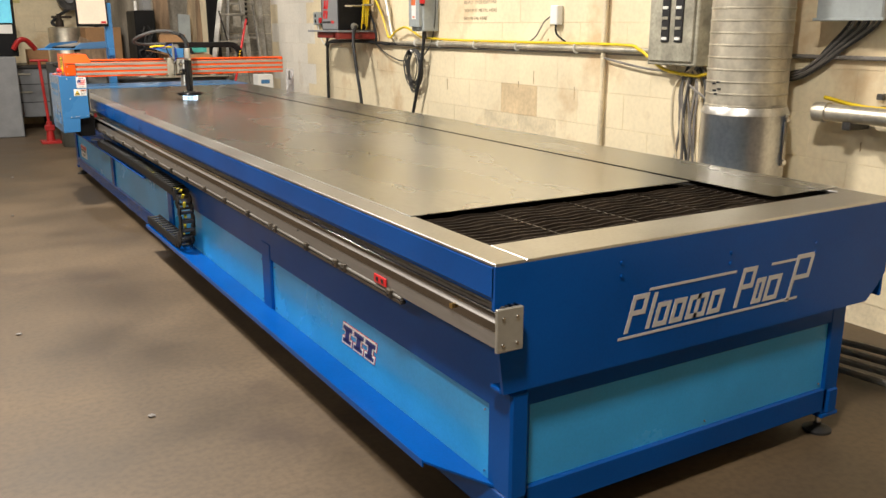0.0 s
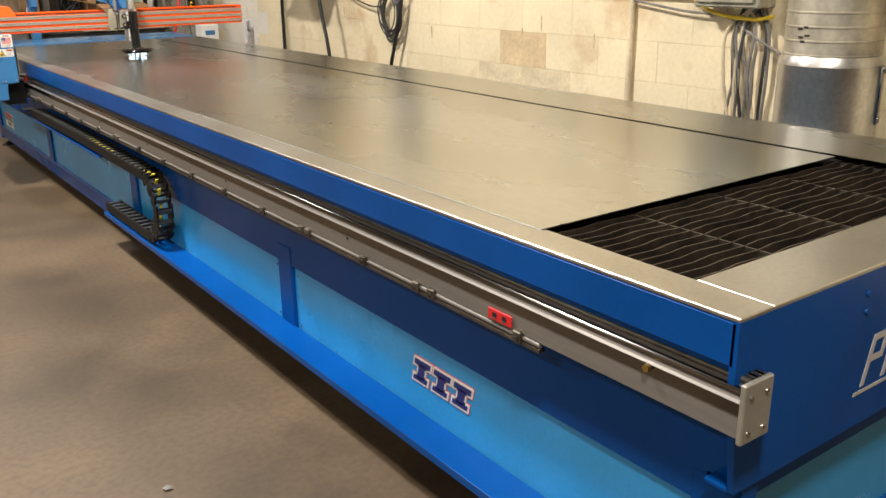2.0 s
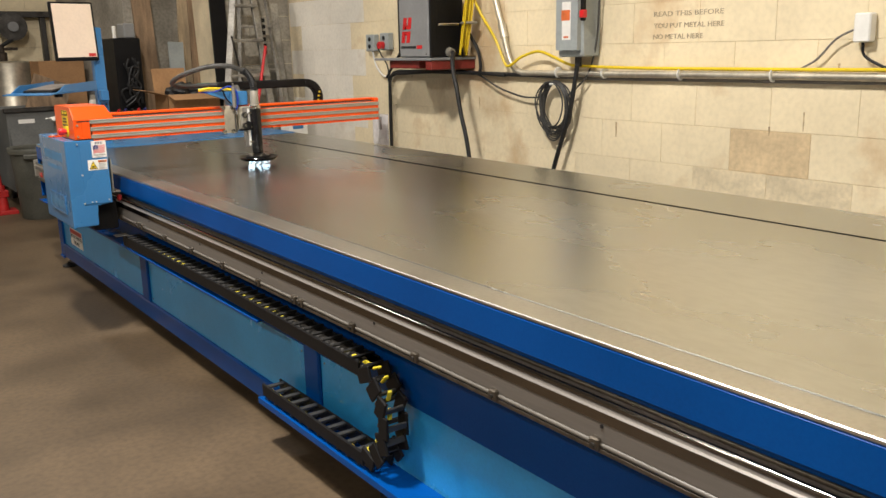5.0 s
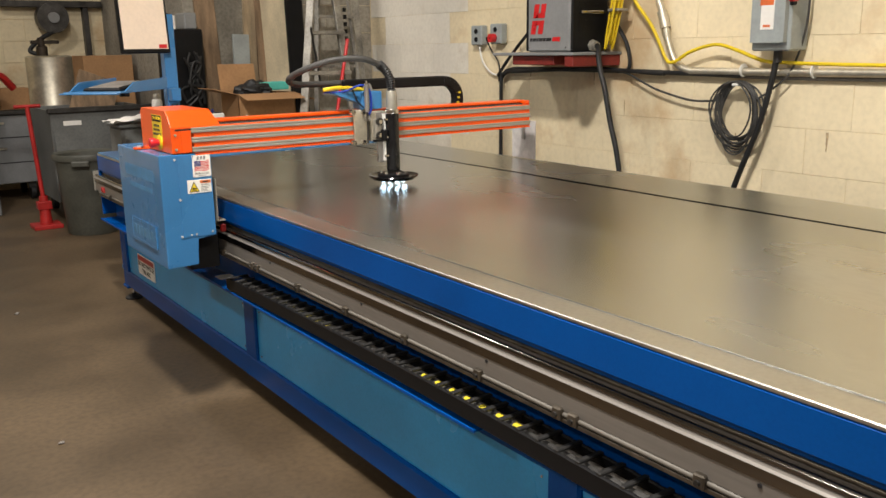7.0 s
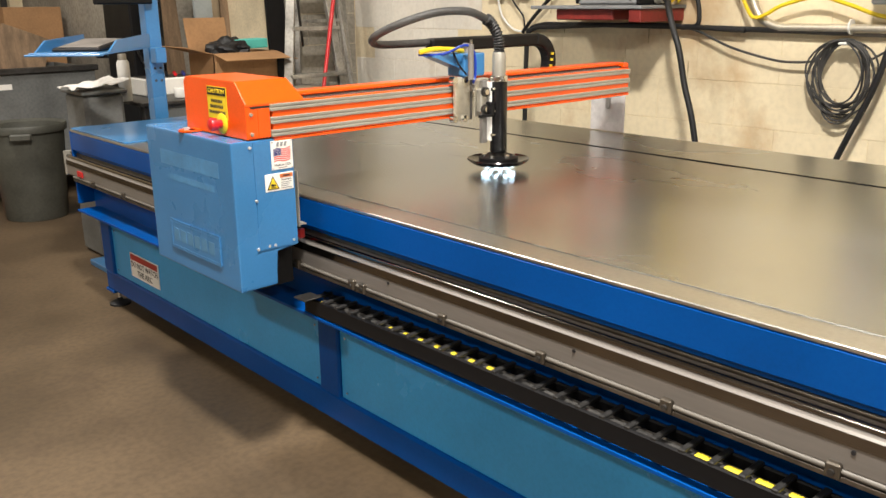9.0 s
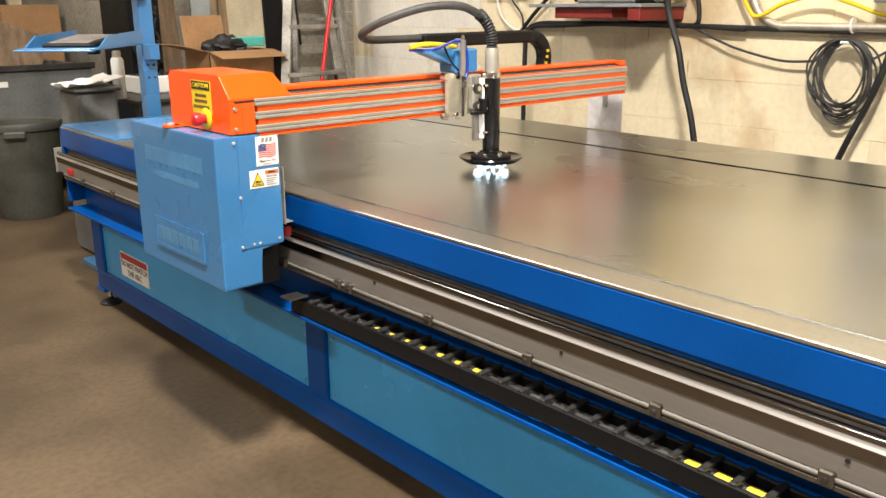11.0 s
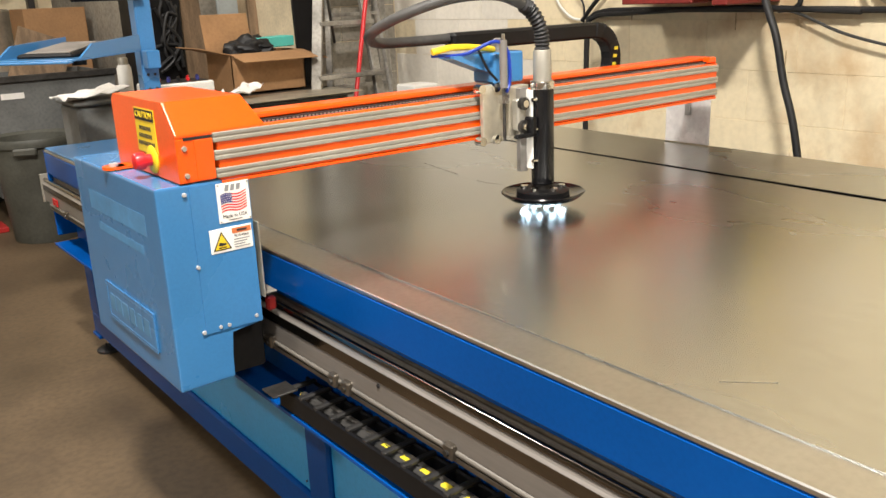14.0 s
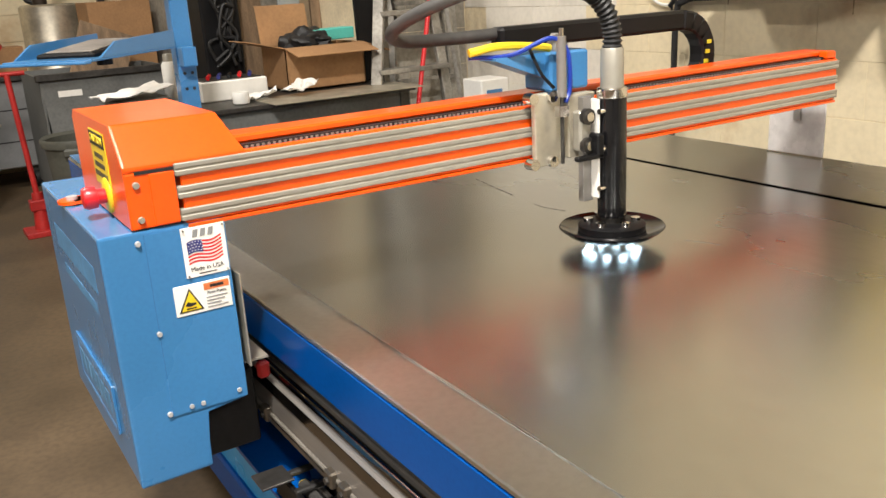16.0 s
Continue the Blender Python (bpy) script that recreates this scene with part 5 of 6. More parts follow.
# ---- the far end of the workshop ----
def make_monitor_stand():
    px, py = 1.835, 8.76
    s = root("operator_stand", px, py, 0, "sky blue operator stand with keyboard tray and screen", "operator stand")
    part("base", box(px - 0.25, px + 0.10, py - 0.05, py + 0.45, 0.0, 0.03, 0.004), M_SKY, s)
    post = part("post", box(px - 0.035, px + 0.030, py - 0.02, py + 0.045, 0.03, 1.47, 0.004), M_SKY, s)
    for z in (0.93, 0.985, 1.04):
        for x in (px - 0.015, px + 0.012):
            part("hole", rod((x, py - 0.0215, z), (x, py - 0.018, z), 0.006, n=10), M_INK, post)
    tm = pose(1.44, 8.33, 1.078, 0, 0, 46)
    tray = part("tray", box(0, 0.50, 0, 0.30, 0, 0.008, 0.002, tm), M_SKY, s, "sky blue keyboard tray")
    for y in (0.0, 0.292):
        part("tray_side", prism([(0.05, 0.008), (0.50, 0.008), (0.50, 0.062), (0.14, 0.050)], "y", y, y + 0.008), M_SKY, tray).data.transform(tm)
    part("tray_lip", box(-0.035, 0.0, 0.0, 0.30, -0.004, 0.004, 0.002, tm), M_SKY, tray)
    kb = part("keyboard", box(-0.15, 0.15, -0.10, 0.10, 0.0, 0.020, 0.006, tm @ pose(0.24, 0.15, 0.014, 0, -5, 0)), M_BLACK, None)
    tagged(kb, "black keyboard lying in the blue tray", "keyboard")
    part("key_field", box(-0.13, 0.13, -0.08, 0.08, 0.0195, 0.024, 0.002, tm @ pose(0.24, 0.15, 0.014, 0, -5, 0)), M_CABLEG, kb)
    part("palm_knob", rod(tm @ Vector((0.22, 0.10, -0.025)), tm @ Vector((0.22, 0.10, 0.0)), 0.025, n=16), M_BLACK, tray)
    part("tray_arm", box(px - 0.03, px + 0.02, py - 0.08, py + 0.02, 1.01, 1.078, 0.004), M_SKY, s)
    mo = root("monitor", px - 0.16, py + 0.02, 1.18, "black flat computer monitor with a lit pale screen", "monitor")
    mm = pose(1.69, py - 0.05, 1.445, -4, 0, 8)
    part("bezel", box(-0.135, 0.135, -0.012, 0.014, -0.18, 0.18, 0.005, mm), M_BLACK, mo)
    part("screen", box(-0.122, 0.122, -0.0145, -0.011, -0.158, 0.168, 0.0, mm), M_SCREEN, mo, "lit pale screen")
    part("red_icon", box(0.07, 0.115, -0.0158, -0.0142, -0.155, -0.135, 0.0, mm), M_BRED, mo)
    part("arm", box(-0.03, 0.16, 0.012, 0.05, -0.03, 0.03, 0.004, mm), M_BLACK, mo)
    pc = root("control_cabinet", 2.49, 10.5, 0.0, "tall black steel control cabinet behind the stand", "cabinet")
    part("case", box(2.385, 2.60, 10.30, 10.72, 0.0, 1.43, 0.01), M_BLACK, pc)
    part("door_gap", box(2.40, 2.585, 10.298, 10.301, 0.70, 0.706), M_INK, pc)


def make_bench():
    b = root("work_bench", 2.4, 9.6, 0, "low steel work bench with a sheet metal top", "bench")
    part("top", box(1.95, 3.05, 9.22, 9.98, 0.757, 0.777, 0.003), M_DARKSTEEL, b)
    part("front_sheet", box(1.97, 3.03, 9.25, 9.26, 0.35, 0.757), M_TUB, b)
    for x in (1.99, 3.00):
        for y in (9.27, 9.94):
            part("leg", box(x - 0.025, x + 0.025, y - 0.025, y + 0.025, 0, 0.757, 0.003), M_DARKSTEEL, b)
    sh = part("sheet_offcut", box(2.30, 3.06, 9.14, 9.45, 0.778, 0.781, 0.0, pose(0, 0, 0)), M_ZINC)
    tagged(sh, "thin bright sheet metal offcut on the bench", "sheet metal")
    rnd = random.Random(2)
    for (x, y, w, d, a, zb) in ((1.76, 9.34, 0.28, 0.20, 12, 0.857), (2.34, 9.42, 0.15, 0.12, -20, 0.778), (2.52, 9.38, 0.15, 0.12, 30, 0.800)):
        bm = bmesh.new()
        n = 8
        g = [[bm.verts.new((w * (i / n - 0.5), d * (j / n - 0.5), 0.012 + 0.018 * rnd.random() + 0.03 * (i / n) ** 2)) for j in range(n + 1)] for i in range(n + 1)]
        for i in range(n):
            for j in range(n):
                bm.faces.new((g[i][j], g[i + 1][j], g[i + 1][j + 1], g[i][j + 1]))
        lo = [[bm.verts.new(v.co - Vector((0, 0, 0.004))) for v in row] for row in g]
        for i in range(n):
            for j in range(n):
                bm.faces.new((lo[i][j], lo[i][j + 1], lo[i + 1][j + 1], lo[i + 1][j]))
        bmesh.ops.transform(bm, matrix=pose(x, y, zb - 0.004, 0, 0, a), verts=bm.verts)
        tagged(part("crumpled_paper", bm, M_PAPER), "crumpled white paper on the work bench", "paper")
    tray = root("parts_tray", 2.25, 9.6, 0.865, "white box of small tools on the bench", "tray")
    part("body", box(2.10, 2.42, 9.52, 9.74, 0.778, 0.87, 0.006), M_WHITE, tray)
    part("filling", box(2.12, 2.40, 9.54, 9.72, 0.87, 0.874), M_DARKSTEEL, tray)
    for i in range(5):
        x = 2.15 + 0.05 * i
        part("tool_handle", rod((x, 9.56, 0.884), (x + 0.04, 9.66, 0.886), 0.010, n=8), (M_BRED, M_NAVY, M_BLACK)[i % 3], tray, smooth=True)
    roll = root("tape_roll", 2.20, 9.34, 0.865, "small white roll of tape", "tape")
    part("ring", lathe([(0.035, 0), (0.037, 0.004), (0.037, 0.045), (0.035, 0.05)], 2.22, 9.34, 0.781, 20), M_WHITE, roll, smooth=True)
    can = root("spray_can", 1.985, 9.38, 0.865, "white aerosol spray can standing on the bench", "spray can")
    part("body", lathe([(0.030, 0.0), (0.032, 0.004), (0.032, 0.195), (0.024, 0.210)], 1.942, 9.40, 0.778, 20), M_WHITE, can, smooth=True)
    part("cap", lathe([(0.022, 0.210), (0.022, 0.236), (0.018, 0.242)], 1.942, 9.40, 0.778, 18), M_GREYALU, can, smooth=True)
    # open cardboard box with cloth and a teal carton
    cb = root("cardboard_box", 2.75, 9.68, 0.87, "open brown cardboard box with splayed flaps", "box")
    x0, x1, y0, y1, z0, z1 = 2.53, 2.95, 9.54, 9.84, 0.784, 0.985
    part("front_side", box(x0, x1, y0, y0 + 0.005, z0, z1), M_CARD, cb)
    part("back_side", box(x0, x1, y1, y1 + 0.005, z0, z1), M_CARD, cb)
    part("left_side", box(x0, x0 + 0.005, y0, y1, z0, z1), M_CARD, cb)
    part("right_side", box(x1 - 0.005, x1, y0, y1, z0, z1), M_CARD, cb)
    part("bottom", box(x0, x1, y0, y1, z0, z0 + 0.005), M_CARDIN, cb)
    part("flap", box(0, x1 - x0, -0.16, 0, -0.002, 0.002, 0, pose(x0, y0, z1, 12)), M_CARD, cb)
    part("flap", box(-0.17, 0, 0, y1 - y0, -0.002, 0.002, 0, pose(x0, y0, z1, 0, 14)), M_CARD, cb)
    part("flap", box(0, 0.16, 0, y1 - y0, -0.002, 0.002, 0, pose(x1, y0, z1, 0, 20)), M_CARD, cb)
    part("flap", box(0, x1 - x0 - 0.15, -0.002, 0.002, 0, 0.20, 0, pose(x0, y1, z1, -12)), M_CARD, cb)
    cloth = bmesh.new()
    bmesh.ops.create_icosphere(cloth, subdivisions=4, radius=1)
    for v in cloth.verts:
        k = 1 + 0.35 * noise.noise(v.co * 2.1) + 0.12 * noise.noise(v.co * 6)
        v.co = Vector((2.71 + v.co.x * 0.13 * k, 9.70 + v.co.y * 0.12 * k, 0.99 + v.co.z * 0.075 * k))
    tagged(part("black_cloth", cloth, M_RUBBER, None, smooth=True), "bundled black cloth in the cardboard box", "cloth")
    tc = part("teal_carton", box(-0.105, 0.105, -0.06, 0.06, 0, 0.055, 0.004, pose(2.85, 9.70, 1.000, 0, -1, 4)), M_TEAL)
    tagged(tc, "small teal carton resting on the box", "carton")
    tote = root("storage_tote", 1.775, 9.39, 0, "grey plastic tote holding white paper", "tote")
    part("body", box(1.675, 1.875, 9.26, 9.54, 0.0, 0.84, 0.02), M_TUB, tote)
    part("rim", box(1.660, 1.890, 9.245, 9.555, 0.835, 0.857, 0.006), M_TUB, tote)
    part("rib", box(1.70, 1.85, 9.252, 9.262, 0.66, 0.68, 0.004), M_TUB, tote)
    tangle = root("hanging_leads", 2.45, 10.28, 0.9, "tangle of black leads hung on the cabinet", "leads")
    rt = random.Random(3)
    for i in range(9):
        pts = [(2.40 + rt.uniform(0, 0.16), 10.27 - 0.006 * i, 1.28 - rt.uniform(0, 0.1))]
        for k in range(4):
            pts.append((2.40 + rt.uniform(0, 0.17), 10.27 - 0.006 * i, 1.16 - 0.09 * k + rt.uniform(-.03, .03)))
        part("lead", tube(pts, 0.009, 7, 6), M_RUBBER, tangle, smooth=True)


def make_bin():
    cx, cy = 1.745, 10.50
    b = root("waste_bin", cx, cy, 0, "olive grey round plastic waste bin", "bin")
    part("body", lathe([(0.175, 0.0), (0.18, 0.01), (0.215, 0.53), (0.23, 0.535), (0.235, 0.565), (0.228, 0.58), (0.208, 0.565), (0.17, 0.03)], cx, cy, 0, 36), M_BIN, b, smooth=True)
    for a in (-2.0, 1.1):
        x, y = cx + 0.232 * math.cos(a), cy + 0.232 * math.sin(a)
        part("handle", box(-0.02, 0.02, -0.06, 0.06, 0, 0.04, 0.008, pose(x, y, 0.50, 0, 0, math.degrees(a))), M_BIN, b)


def make_tub():
    t = root("storage_tub", 2.1, 10.9, 0, "large grey plastic tub cart on castors", "tub cart")
    x0, x1, y0, y1 = 1.63, 2.40, 11.02, 11.80
    wall = prism([(x0 + 0.05, 0.15), (x1 - 0.05, 0.15), (x1, 0.85), (x0, 0.85)], "y", y0, y0 + 0.01)
    part("front", wall, M_TUB, t)
    part("back", prism([(x0 + 0.05, 0.15), (x1 - 0.05, 0.15), (x1, 0.85), (x0, 0.85)], "y", y1 - 0.01, y1), M_TUB, t)
    for xx in (x0, x1 - 0.012):
        part("side", box(xx, xx + 0.012, y0 + 0.01, y1 - 0.01, 0.15, 0.85), M_TUB, t)
    part("rim", box(x0 - 0.02, x1 + 0.02, y0 - 0.02, y0 + 0.02, 0.83, 0.87, 0.006), M_DARKSTEEL, t)
    part("bottom", box(x0 + 0.02, x1 - 0.02, y0 + 0.01, y1 - 0.01, 0.15, 0.17), M_TUB, t)
    part("label", box(1.72, 1.85, y0 - 0.004, y0 - 0.001, 0.735, 0.77), M_PAPER, t, "small white label")
    for x in (x0 + 0.1, x1 - 0.1):
        for y in (y0 + 0.08, y1 - 0.08):
            part("castor", rod((x - 0.02, y, 0.06), (x + 0.02, y, 0.06), 0.06, n=16), M_RUBBER, t, smooth=True)
            part("castor_fork", box(x - 0.03, x + 0.03, y - 0.02, y + 0.02, 0.10, 0.155), M_DARKSTEEL, t)
    cart = root("tool_cart", 1.3, 12.6, 0, "dark grey steel tool cart on castors", "cart")
    part("body", box(0.88, 1.75, 12.30, 12.90, 0.16, 0.76, 0.008), M_MGREY, cart, "dented dark grey body")
    part("top", box(0.85, 1.78, 12.27, 12.93, 0.76, 0.80, 0.006), M_DARKSTEEL, cart)
    for z in (0.34, 0.56):
        part("drawer_gap", box(0.91, 1.72, 12.297, 12.301, z, z + 0.008), M_INK, cart)
        part("handle", box(1.20, 1.50, 12.280, 12.298, z + 0.12, z + 0.14, 0.004), M_ZINC, cart)
    for x in (0.95, 1.68):
        for y in (12.37, 12.83):
            part("castor", rod((x - 0.02, y, 0.06), (x + 0.02, y, 0.06), 0.06, n=16), M_RUBBER, cart, smooth=True)
            part("castor_fork", box(x - 0.03, x + 0.03, y - 0.02, y + 0.02, 0.10, 0.165), M_DARKSTEEL, cart)
    bxs = root("cardboard_box", 1.63, 12.45, 0.8, "small closed brown cardboard box on the tool cart", "box")
    part("body", box(1.50, 1.74, 12.34, 12.58, 0.801, 0.985, 0.003), M_CARD, bxs)
    part("tape", box(1.61, 1.63, 12.338, 12.582, 0.9855, 0.987), M_CARDIN, bxs)
    jack = root("floor_jack", 1.49, 10.87, 0, "red steel jack stand with a long handle", "jack")
    part("base", box(1.39, 1.59, 10.77, 10.97, 0.0, 0.03, 0.004), M_RED, jack)
    part("column", rod((1.49, 10.87, 0.03), (1.49, 10.87, 0.24), 0.045, 0.03, 14), M_RED, jack, smooth=True)
    part("lug", box(1.44, 1.54, 10.83, 10.91, 0.14, 0.20, 0.006), M_RED, jack)
    part("handle", rod((1.49, 10.87, 0.2), (1.46, 10.90, 0.90), 0.016, n=12), M_RED, jack, smooth=True)
    part("cross_bar", rod((1.37, 10.90, 0.90), (1.55, 10.90, 0.90), 0.013, n=12), M_RED, jack, smooth=True)


def beam_between(a, c, w, d):
    """A bar of section w by d from a to c."""
    a, c = Vector(a), Vector(c)
    q = (c - a).to_track_quat("Z", "Y").to_matrix().to_4x4()
    return box(-w / 2, w / 2, -d / 2, d / 2, 0, (c - a).length, 0.003, Matrix.Translation(a) @ q)


def make_ladder():
    l = root("step_ladder", 3.25, 9.4, 0, "worn aluminium step ladder leaning against the pier", "ladder")
    lo, hi = [(2.76, 9.24, 0.0), (3.38, 9.30, 0.0)], [(3.27, 9.72, 2.2), (3.33, 9.74, 2.2)]
    for a, c in zip(lo, hi):
        part("rail", beam_between(a, c, 0.055, 0.028), M_LADDER, l)
    for i in range(7):
        t = 0.13 + 0.125 * i
        p, q = Vector(lo[0]).lerp(Vector(hi[0]), t), Vector(lo[1]).lerp(Vector(hi[1]), t)
        part("step", box(p.x, q.x, p.y - 0.04, p.y + 0.05, p.z - 0.012, p.z + 0.012, 0.003), M_LADDER, l)
    for a, c in (((3.10, 9.60, 0.0), (3.30, 9.77, 2.1)), ((3.62, 9.55, 0.0), (3.46, 9.76, 2.1))):
        part("rear_rail", beam_between(a, c, 0.035, 0.024), M_LADDER, l)
    for z in (0.75, 1.15, 1.5):
        part("rear_bar", box(3.17 + 0.04 * z, 3.60 - 0.06 * z, 9.655, 9.675, z - 0.01, z + 0.01, 0.002), M_LADDER, l)
    part("brace", rod((3.05, 9.45, 1.42), (3.22, 9.66, 1.0), 0.008, n=8), M_DARKSTEEL, l)
    for i in range(6):
        z = 1.28 + 0.05 * i
        part("print_bar", box(3.345 + 0.004 * i, 3.37 + 0.004 * i, 9.50 + 0.011 * i, 9.505 + 0.011 * i, z, z + 0.03), M_BLACK, l)
    pole = part("red_pole", rod((2.97, 9.30, 0.02), (3.34, 9.46, 1.34), 0.012, n=12), M_BRED, None, smooth=True)
    tagged(pole, "slim red pole leaning by the ladder", "pole")


def make_leaning_boards():
    specs = [("leaning_board", 2.98, 10.42, 0.12, 2.3, 4, M_LWOOD, "pale wooden board leaning on the recess wall"),
             ("leaning_board", 3.08, 10.36, 0.06, 2.4, 2, M_WOOD, "narrow brown board leaning on the recess wall"),
             ("leaning_board", 2.90, 10.32, 0.13, 1.40, 2, M_GBOX, "grey sheet leaning on the recess wall"),
             ("leaning_board", 2.76, 10.45, 0.16, 2.1, -1, M_WOOD, "brown plank leaning on the recess wall"),
             ("leaning_board", 3.05, 9.62, 0.13, 2.6, 1, M_BLACK, "tall black board leaning against the pier"),
             ("leaning_board", 3.62, 9.66, 0.08, 2.5, -1, M_LADDER, "grey metal channel leaning against the pier")]
    for n, x, y, w, h, r, m_, lab in specs:
        ob = part(n, box(-w / 2, w / 2, -0.012, 0.012, 0, h, 0.002, pose(x, y, 0.0, -5, r, 0)), m_)
        tagged(ob, lab, "board", "boards leaning on the wall")
    rk = root("wall_rack", 2.2, 12.95, 1.7, "dark steel wall rack with a hose reel", "rack")
    part("beam", box(1.70, 2.60, 12.98, 13.08, 1.70, 1.76, 0.004), M_DARKSTEEL, rk)
    part("strut", box(2.42, 2.47, 13.0, 13.08, 1.0, 1.70, 0.003), M_DARKSTEEL, rk)
    part("reel", rod((2.12, 12.86, 1.60), (2.12, 13.0, 1.60), 0.14, n=24), M_DARKSTEEL, rk, smooth=True)
    part("reel_hub", rod((2.12, 12.83, 1.60), (2.12, 12.87, 1.60), 0.05, n=16), M_MGREY, rk, smooth=True)
    part("hose", tube([(2.12, 12.88, 1.48), (1.98, 12.86, 1.40), (1.88, 12.84, 1.30), (1.98, 12.8, 1.26)], 0.02), M_RUBBER, rk, smooth=True)
    dr = root("steel_drum", 1.8, 12.75, 0, "dull steel drum with a pump on top", "drum")
    cx, cy = 1.99, 12.62
    part("body", lathe([(0.19, 0), (0.20, 0.01), (0.20, 0.38), (0.21, 0.40), (0.20, 0.42), (0.20, 0.78), (0.21, 0.80), (0.20, 0.82), (0.20, 1.24), (0.18, 1.255)], cx, cy, 0, 32), M_ZINC, dr, smooth=True)
    part("pump", lathe([(0.05, 0), (0.05, 0.08), (0.03, 0.09), (0.03, 0.16)], cx - 0.05, cy, 1.255, 14), M_RUST, dr, smooth=True)
    part("pump_arm", box(cx - 0.14, cx + 0.10, cy - 0.02, cy + 0.02, 1.36, 1.39, 0.004), M_RUST, dr)
    cb = root("cardboard_box", 2.33, 12.15, 0, "large brown cardboard carton behind the tub", "box")
    part("body", box(2.14, 2.56, 12.0, 12.4, 0.0, 1.25, 0.004), M_CARD, cb)
    rp = part("propped_panel", box(-0.17, 0.17, -0.012, 0.012, 0, 0.42, 0.002, pose(2.02, 11.55, 0.70, -12, 22)), M_WOOD)
    tagged(rp, "dark brown panel propped in the tub", "panel")
    mc = root("small_machine", 2.5, 10.5, 1.43, "small grey machine standing on the black cabinet", "machine")
    part("body", box(2.50, 2.59, 10.38, 10.58, 1.431, 1.55, 0.008), M_MGREY, mc)
    part("bottle", rod((2.43, 10.42, 1.431), (2.43, 10.42, 1.53), 0.016, n=14), M_WHITE, mc, smooth=True)
    ng = part("notice", box(1.30, 1.55, WY1 - 0.014, WY1 - 0.009, 1.55, 1.68), mat("pale_yellow_card", (0.6, 0.52, 0.2), 0.6))
    tagged(ng, "pale yellow notice on the end wall", "notice")
    sp = root("paper_roll", 3.62, 8.9, 0.3, "white carton standing beyond the table", "carton")
    part("body", box(3.28, 3.44, 9.00, 9.16, 0.0, 0.79, 0.006), M_WHITE, sp)
    part("print_bar", box(3.31, 3.40, 8.997, 9.001, 0.70, 0.74), M_SKY, sp)
    lm = root("left_machine", 1.1, 12.1, 0, "grey machine cabinet with a blue lit screen", "machine")
    part("cabinet", box(0.70, 1.30, 11.6, 12.15, 0, 0.92, 0.01), M_MGREY, lm)
    part("head", box(0.90, 1.36, 11.85, 12.1, 0.92, 1.62, 0.01), M_BLACK, lm)
    part("screen", box(0.95, 1.33, 11.844, 11.851, 1.30, 1.58), mat("blue_screen", (0.15, 0.55, 0.7), 0.3, emit=0.6), lm)
    part("paper_note", box(1.18, 1.32, 11.844, 11.851, 1.18, 1.28), M_PAPER, lm)
    part("red_pipe", tube([(1.30, 11.8, 1.0), (1.37, 11.78, 1.10), (1.45, 11.8, 1.10), (1.54, 11.85, 1.0)], 0.03), M_RED, lm, smooth=True)


make_monitor_stand()
make_bench()
make_bin()
make_tub()
make_ladder()
make_leaning_boards()
crumb = random.Random(9)
for x, y in ((0.9, 8.6), (0.35, 7.4), (0.75, 6.9), (0.55, 4.3), (-0.1, 5.2), (0.85, 3.2), (0.3, 2.9)):
    s = bmesh.new()
    bmesh.ops.create_icosphere(s, subdivisions=1, radius=0.012)
    for v in s.verts:
        v.co = Vector((x + v.co.x * crumb.uniform(0.7, 1.6), y + v.co.y * crumb.uniform(0.7, 1.6), 0.004 + v.co.z * 0.45))
    tagged(part("floor_scrap", s, M_CABLEG), "small pale scrap lying on the floor", "scrap", "scraps on the floor")


# ---- blocks of the walls, each its own piece ----
def block_mesh(name, w, h, d, material):
    me = bpy.data.meshes.new(name)
    bm = box(-w / 2, w / 2, 0, d, -h / 2, h / 2, 0.0012)
    bm.to_mesh(me)
    bm.free()
    me.materials.append(material)
    return me


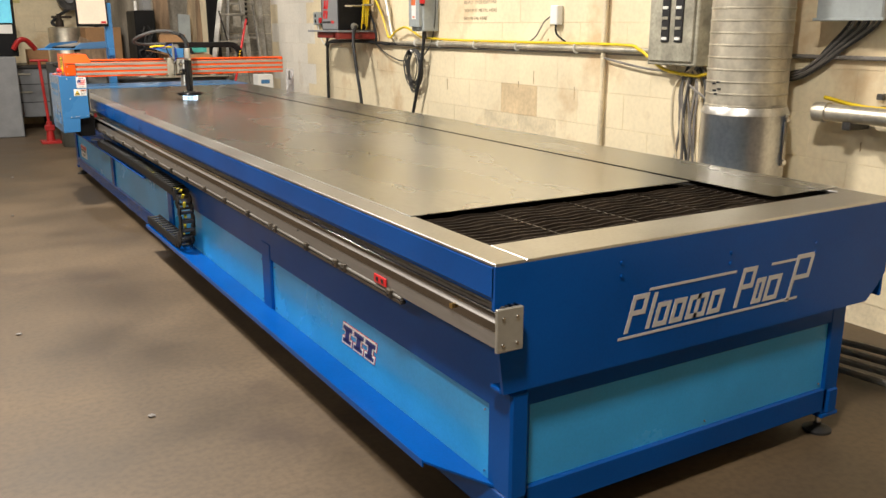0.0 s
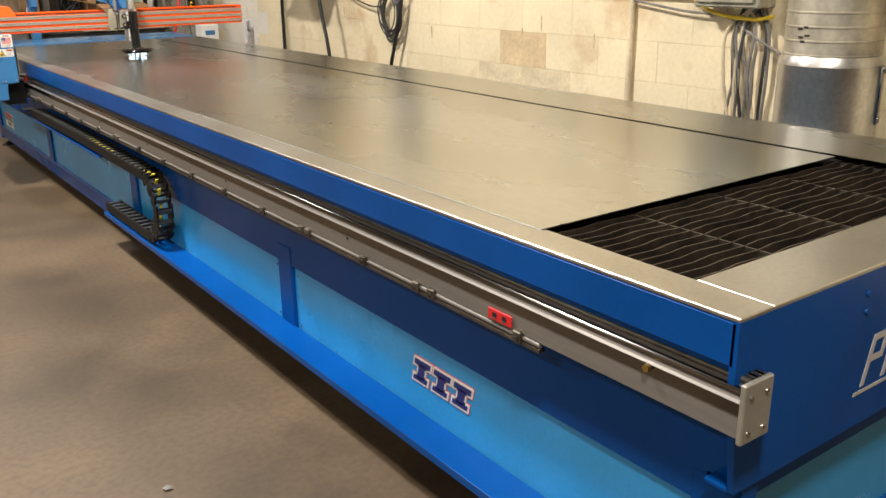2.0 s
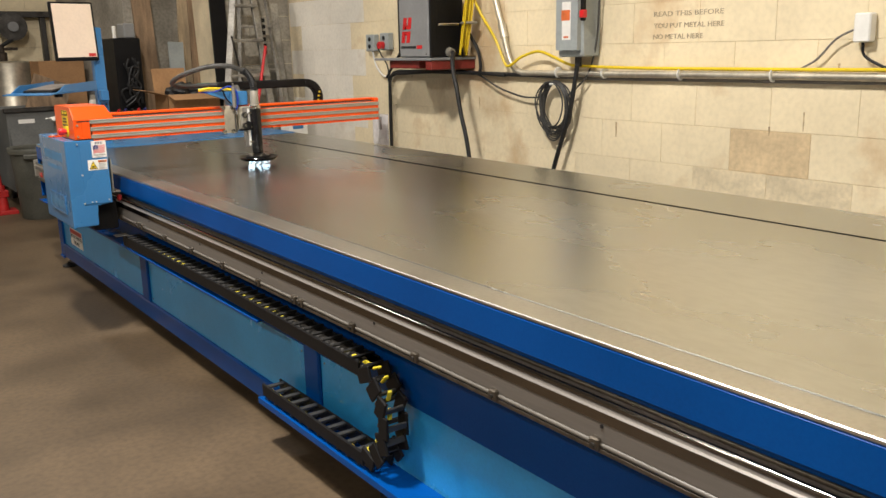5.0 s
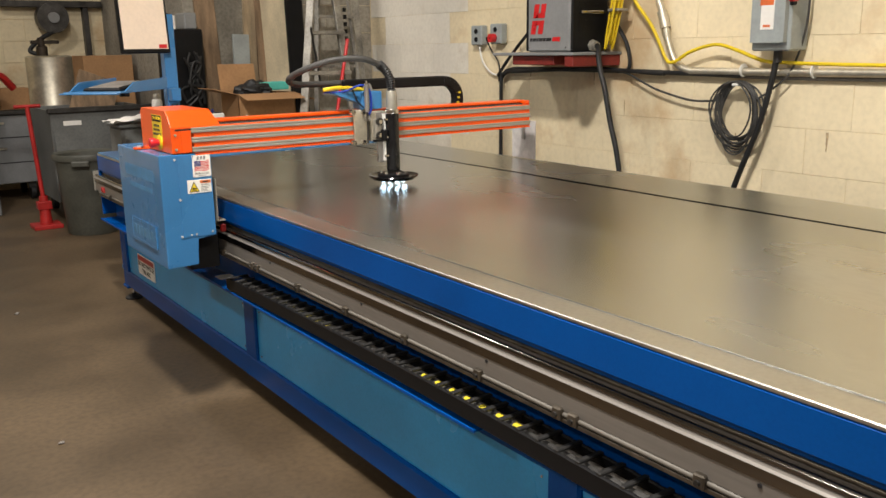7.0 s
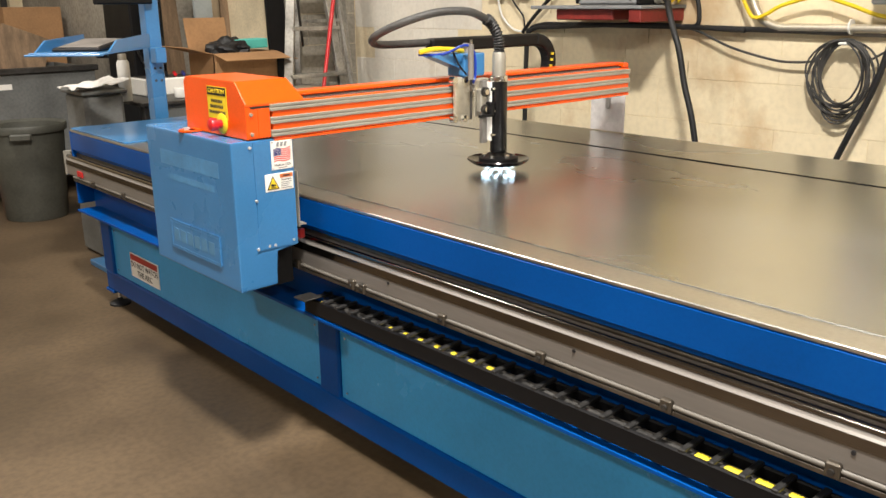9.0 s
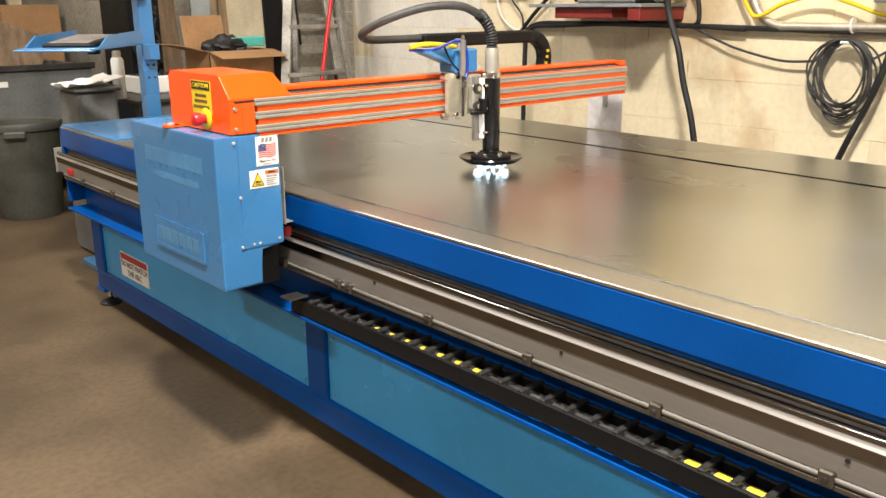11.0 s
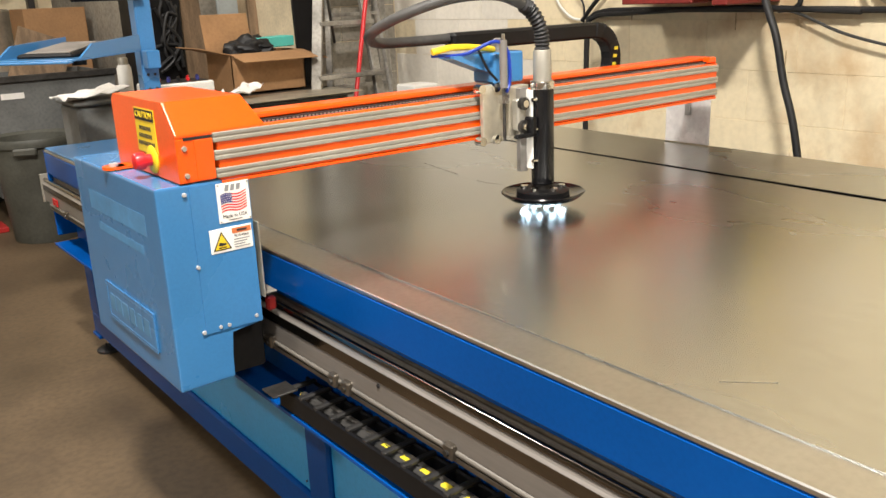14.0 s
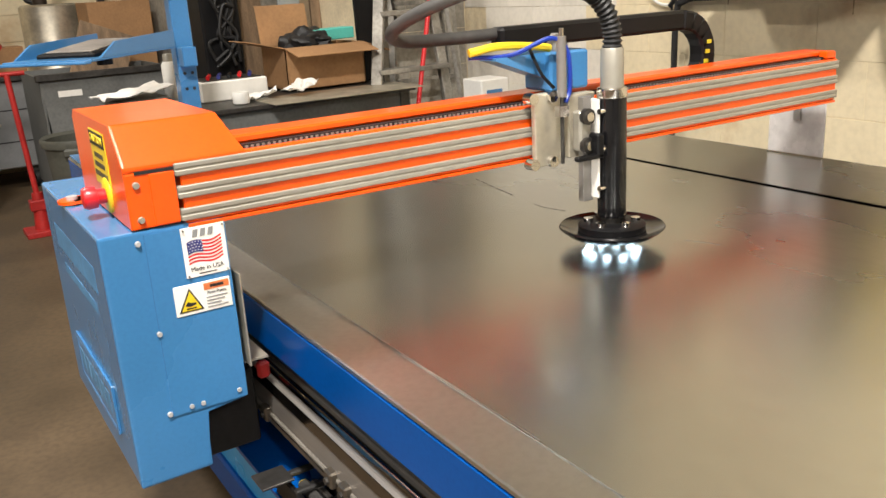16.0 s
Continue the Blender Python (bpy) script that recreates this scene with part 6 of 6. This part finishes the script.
BW, BH, JT = 0.406, 0.1985, 0.0012
blk = block_mesh("block", BW - JT, BH - JT, 0.03, M_BLOCK)
white = block_mesh("block", BW - JT, BH - JT, 0.03, M_WHITEBLOCK)
half = block_mesh("block", BW - JT, BH - JT, 0.029, M_HALF)
bare = block_mesh("block", BW - JT, BH - JT, 0.0285, M_BARE)
Z_J, Y_J = 0.902, 5.325            # a joint height and a joint place
jit = random.Random(5)
rest = bmesh.new()
for k in range(-5, 14):
    z = Z_J + (k - 0.5) * BH
    if z - BH / 2 < 0 or z + BH / 2 > WZ:
        continue
    for j in range(-26, 18):
        y = Y_J - BW / 2 + j * BW + (0 if k % 2 == 0 else BW / 2)
        if y - BW / 2 < WY0 or y > 9.7:
            continue
        off = WX1 - 0.0030 + jit.uniform(-0.0008, 0.0008)
        if 0.5 < z < 1.75 and 1.3 < y < 10.6:
            ob = new("block", bare if (k == 0 and j == 0) else half if (k == -1 and j in (-1, 0)) else white if y > 8.75 else blk)
            ob.matrix_basis = pose(off, y, z, 0, 0, -90)
            hang(ob, wall_right)
        else:
            bx(rest, off, WX1 + 0.01, y - BW / 2 + 0.002, y + BW / 2 - 0.002, z - BH / 2 + 0.002, z + BH / 2 - 0.002)
drip = random.Random(31)
for i in range(22):
    y, z = drip.uniform(2.6, 8.2), drip.uniform(0.80, 1.42)
    n, w, ln = 5, drip.uniform(0.0025, 0.0070), drip.choice((0.012, 0.025, 0.04, 0.08))
    left = [(y + w * drip.uniform(0.4, 1.0) * (1 - 0.5 * k / n), z - ln * k / n) for k in range(n + 1)]
    right = [(y - w * drip.uniform(0.4, 1.0) * (1 - 0.5 * k / n), z - ln * k / n) for k in range(n, -1, -1)]
    part("drip_stain", prism(left + right, "x", WX1 - 0.0052, WX1 - 0.0020), M_STAIN, wall_right)
tagged(part("far_blocks", rest, M_BLOCK, wall_right), kind="stuff")
rest = bmesh.new()
for k in range(0, 17):
    z = (k + 0.5) * BH
    for j in range(0, 20):
        x = WX0 + 0.2 + BW / 2 + j * BW + (0 if k % 2 == 0 else BW / 2)
        if x + BW / 2 < WX1:
            bx(rest, x - BW / 2 + 0.003, x + BW / 2 - 0.003, WY1 - 0.008, WY1 + 0.01, z - BH / 2 + 0.003, z + BH / 2 - 0.003)
tagged(part("far_blocks", rest, M_BLOCK, wall_back), kind="stuff")
rest = bmesh.new()
for k in range(0, 20):
    z = (k + 0.5) * BH
    for j in range(-1, 3):
        x0, x1 = 3.152 + j * BW + (0 if k % 2 == 0 else BW / 2), 3.152 + (j + 1) * BW + (0 if k % 2 == 0 else BW / 2)
        x0, x1 = max(x0, 3.152), min(x1, WX1 - 0.004)
        if x1 - x0 > 0.03:
            bx(rest, x0 + 0.002, x1 - 0.002, 9.796, 9.81, z - BH / 2 + 0.002, z + BH / 2 - 0.002)
tagged(part("pier_blocks", rest, M_GREYBLOCK, pier), kind="stuff")
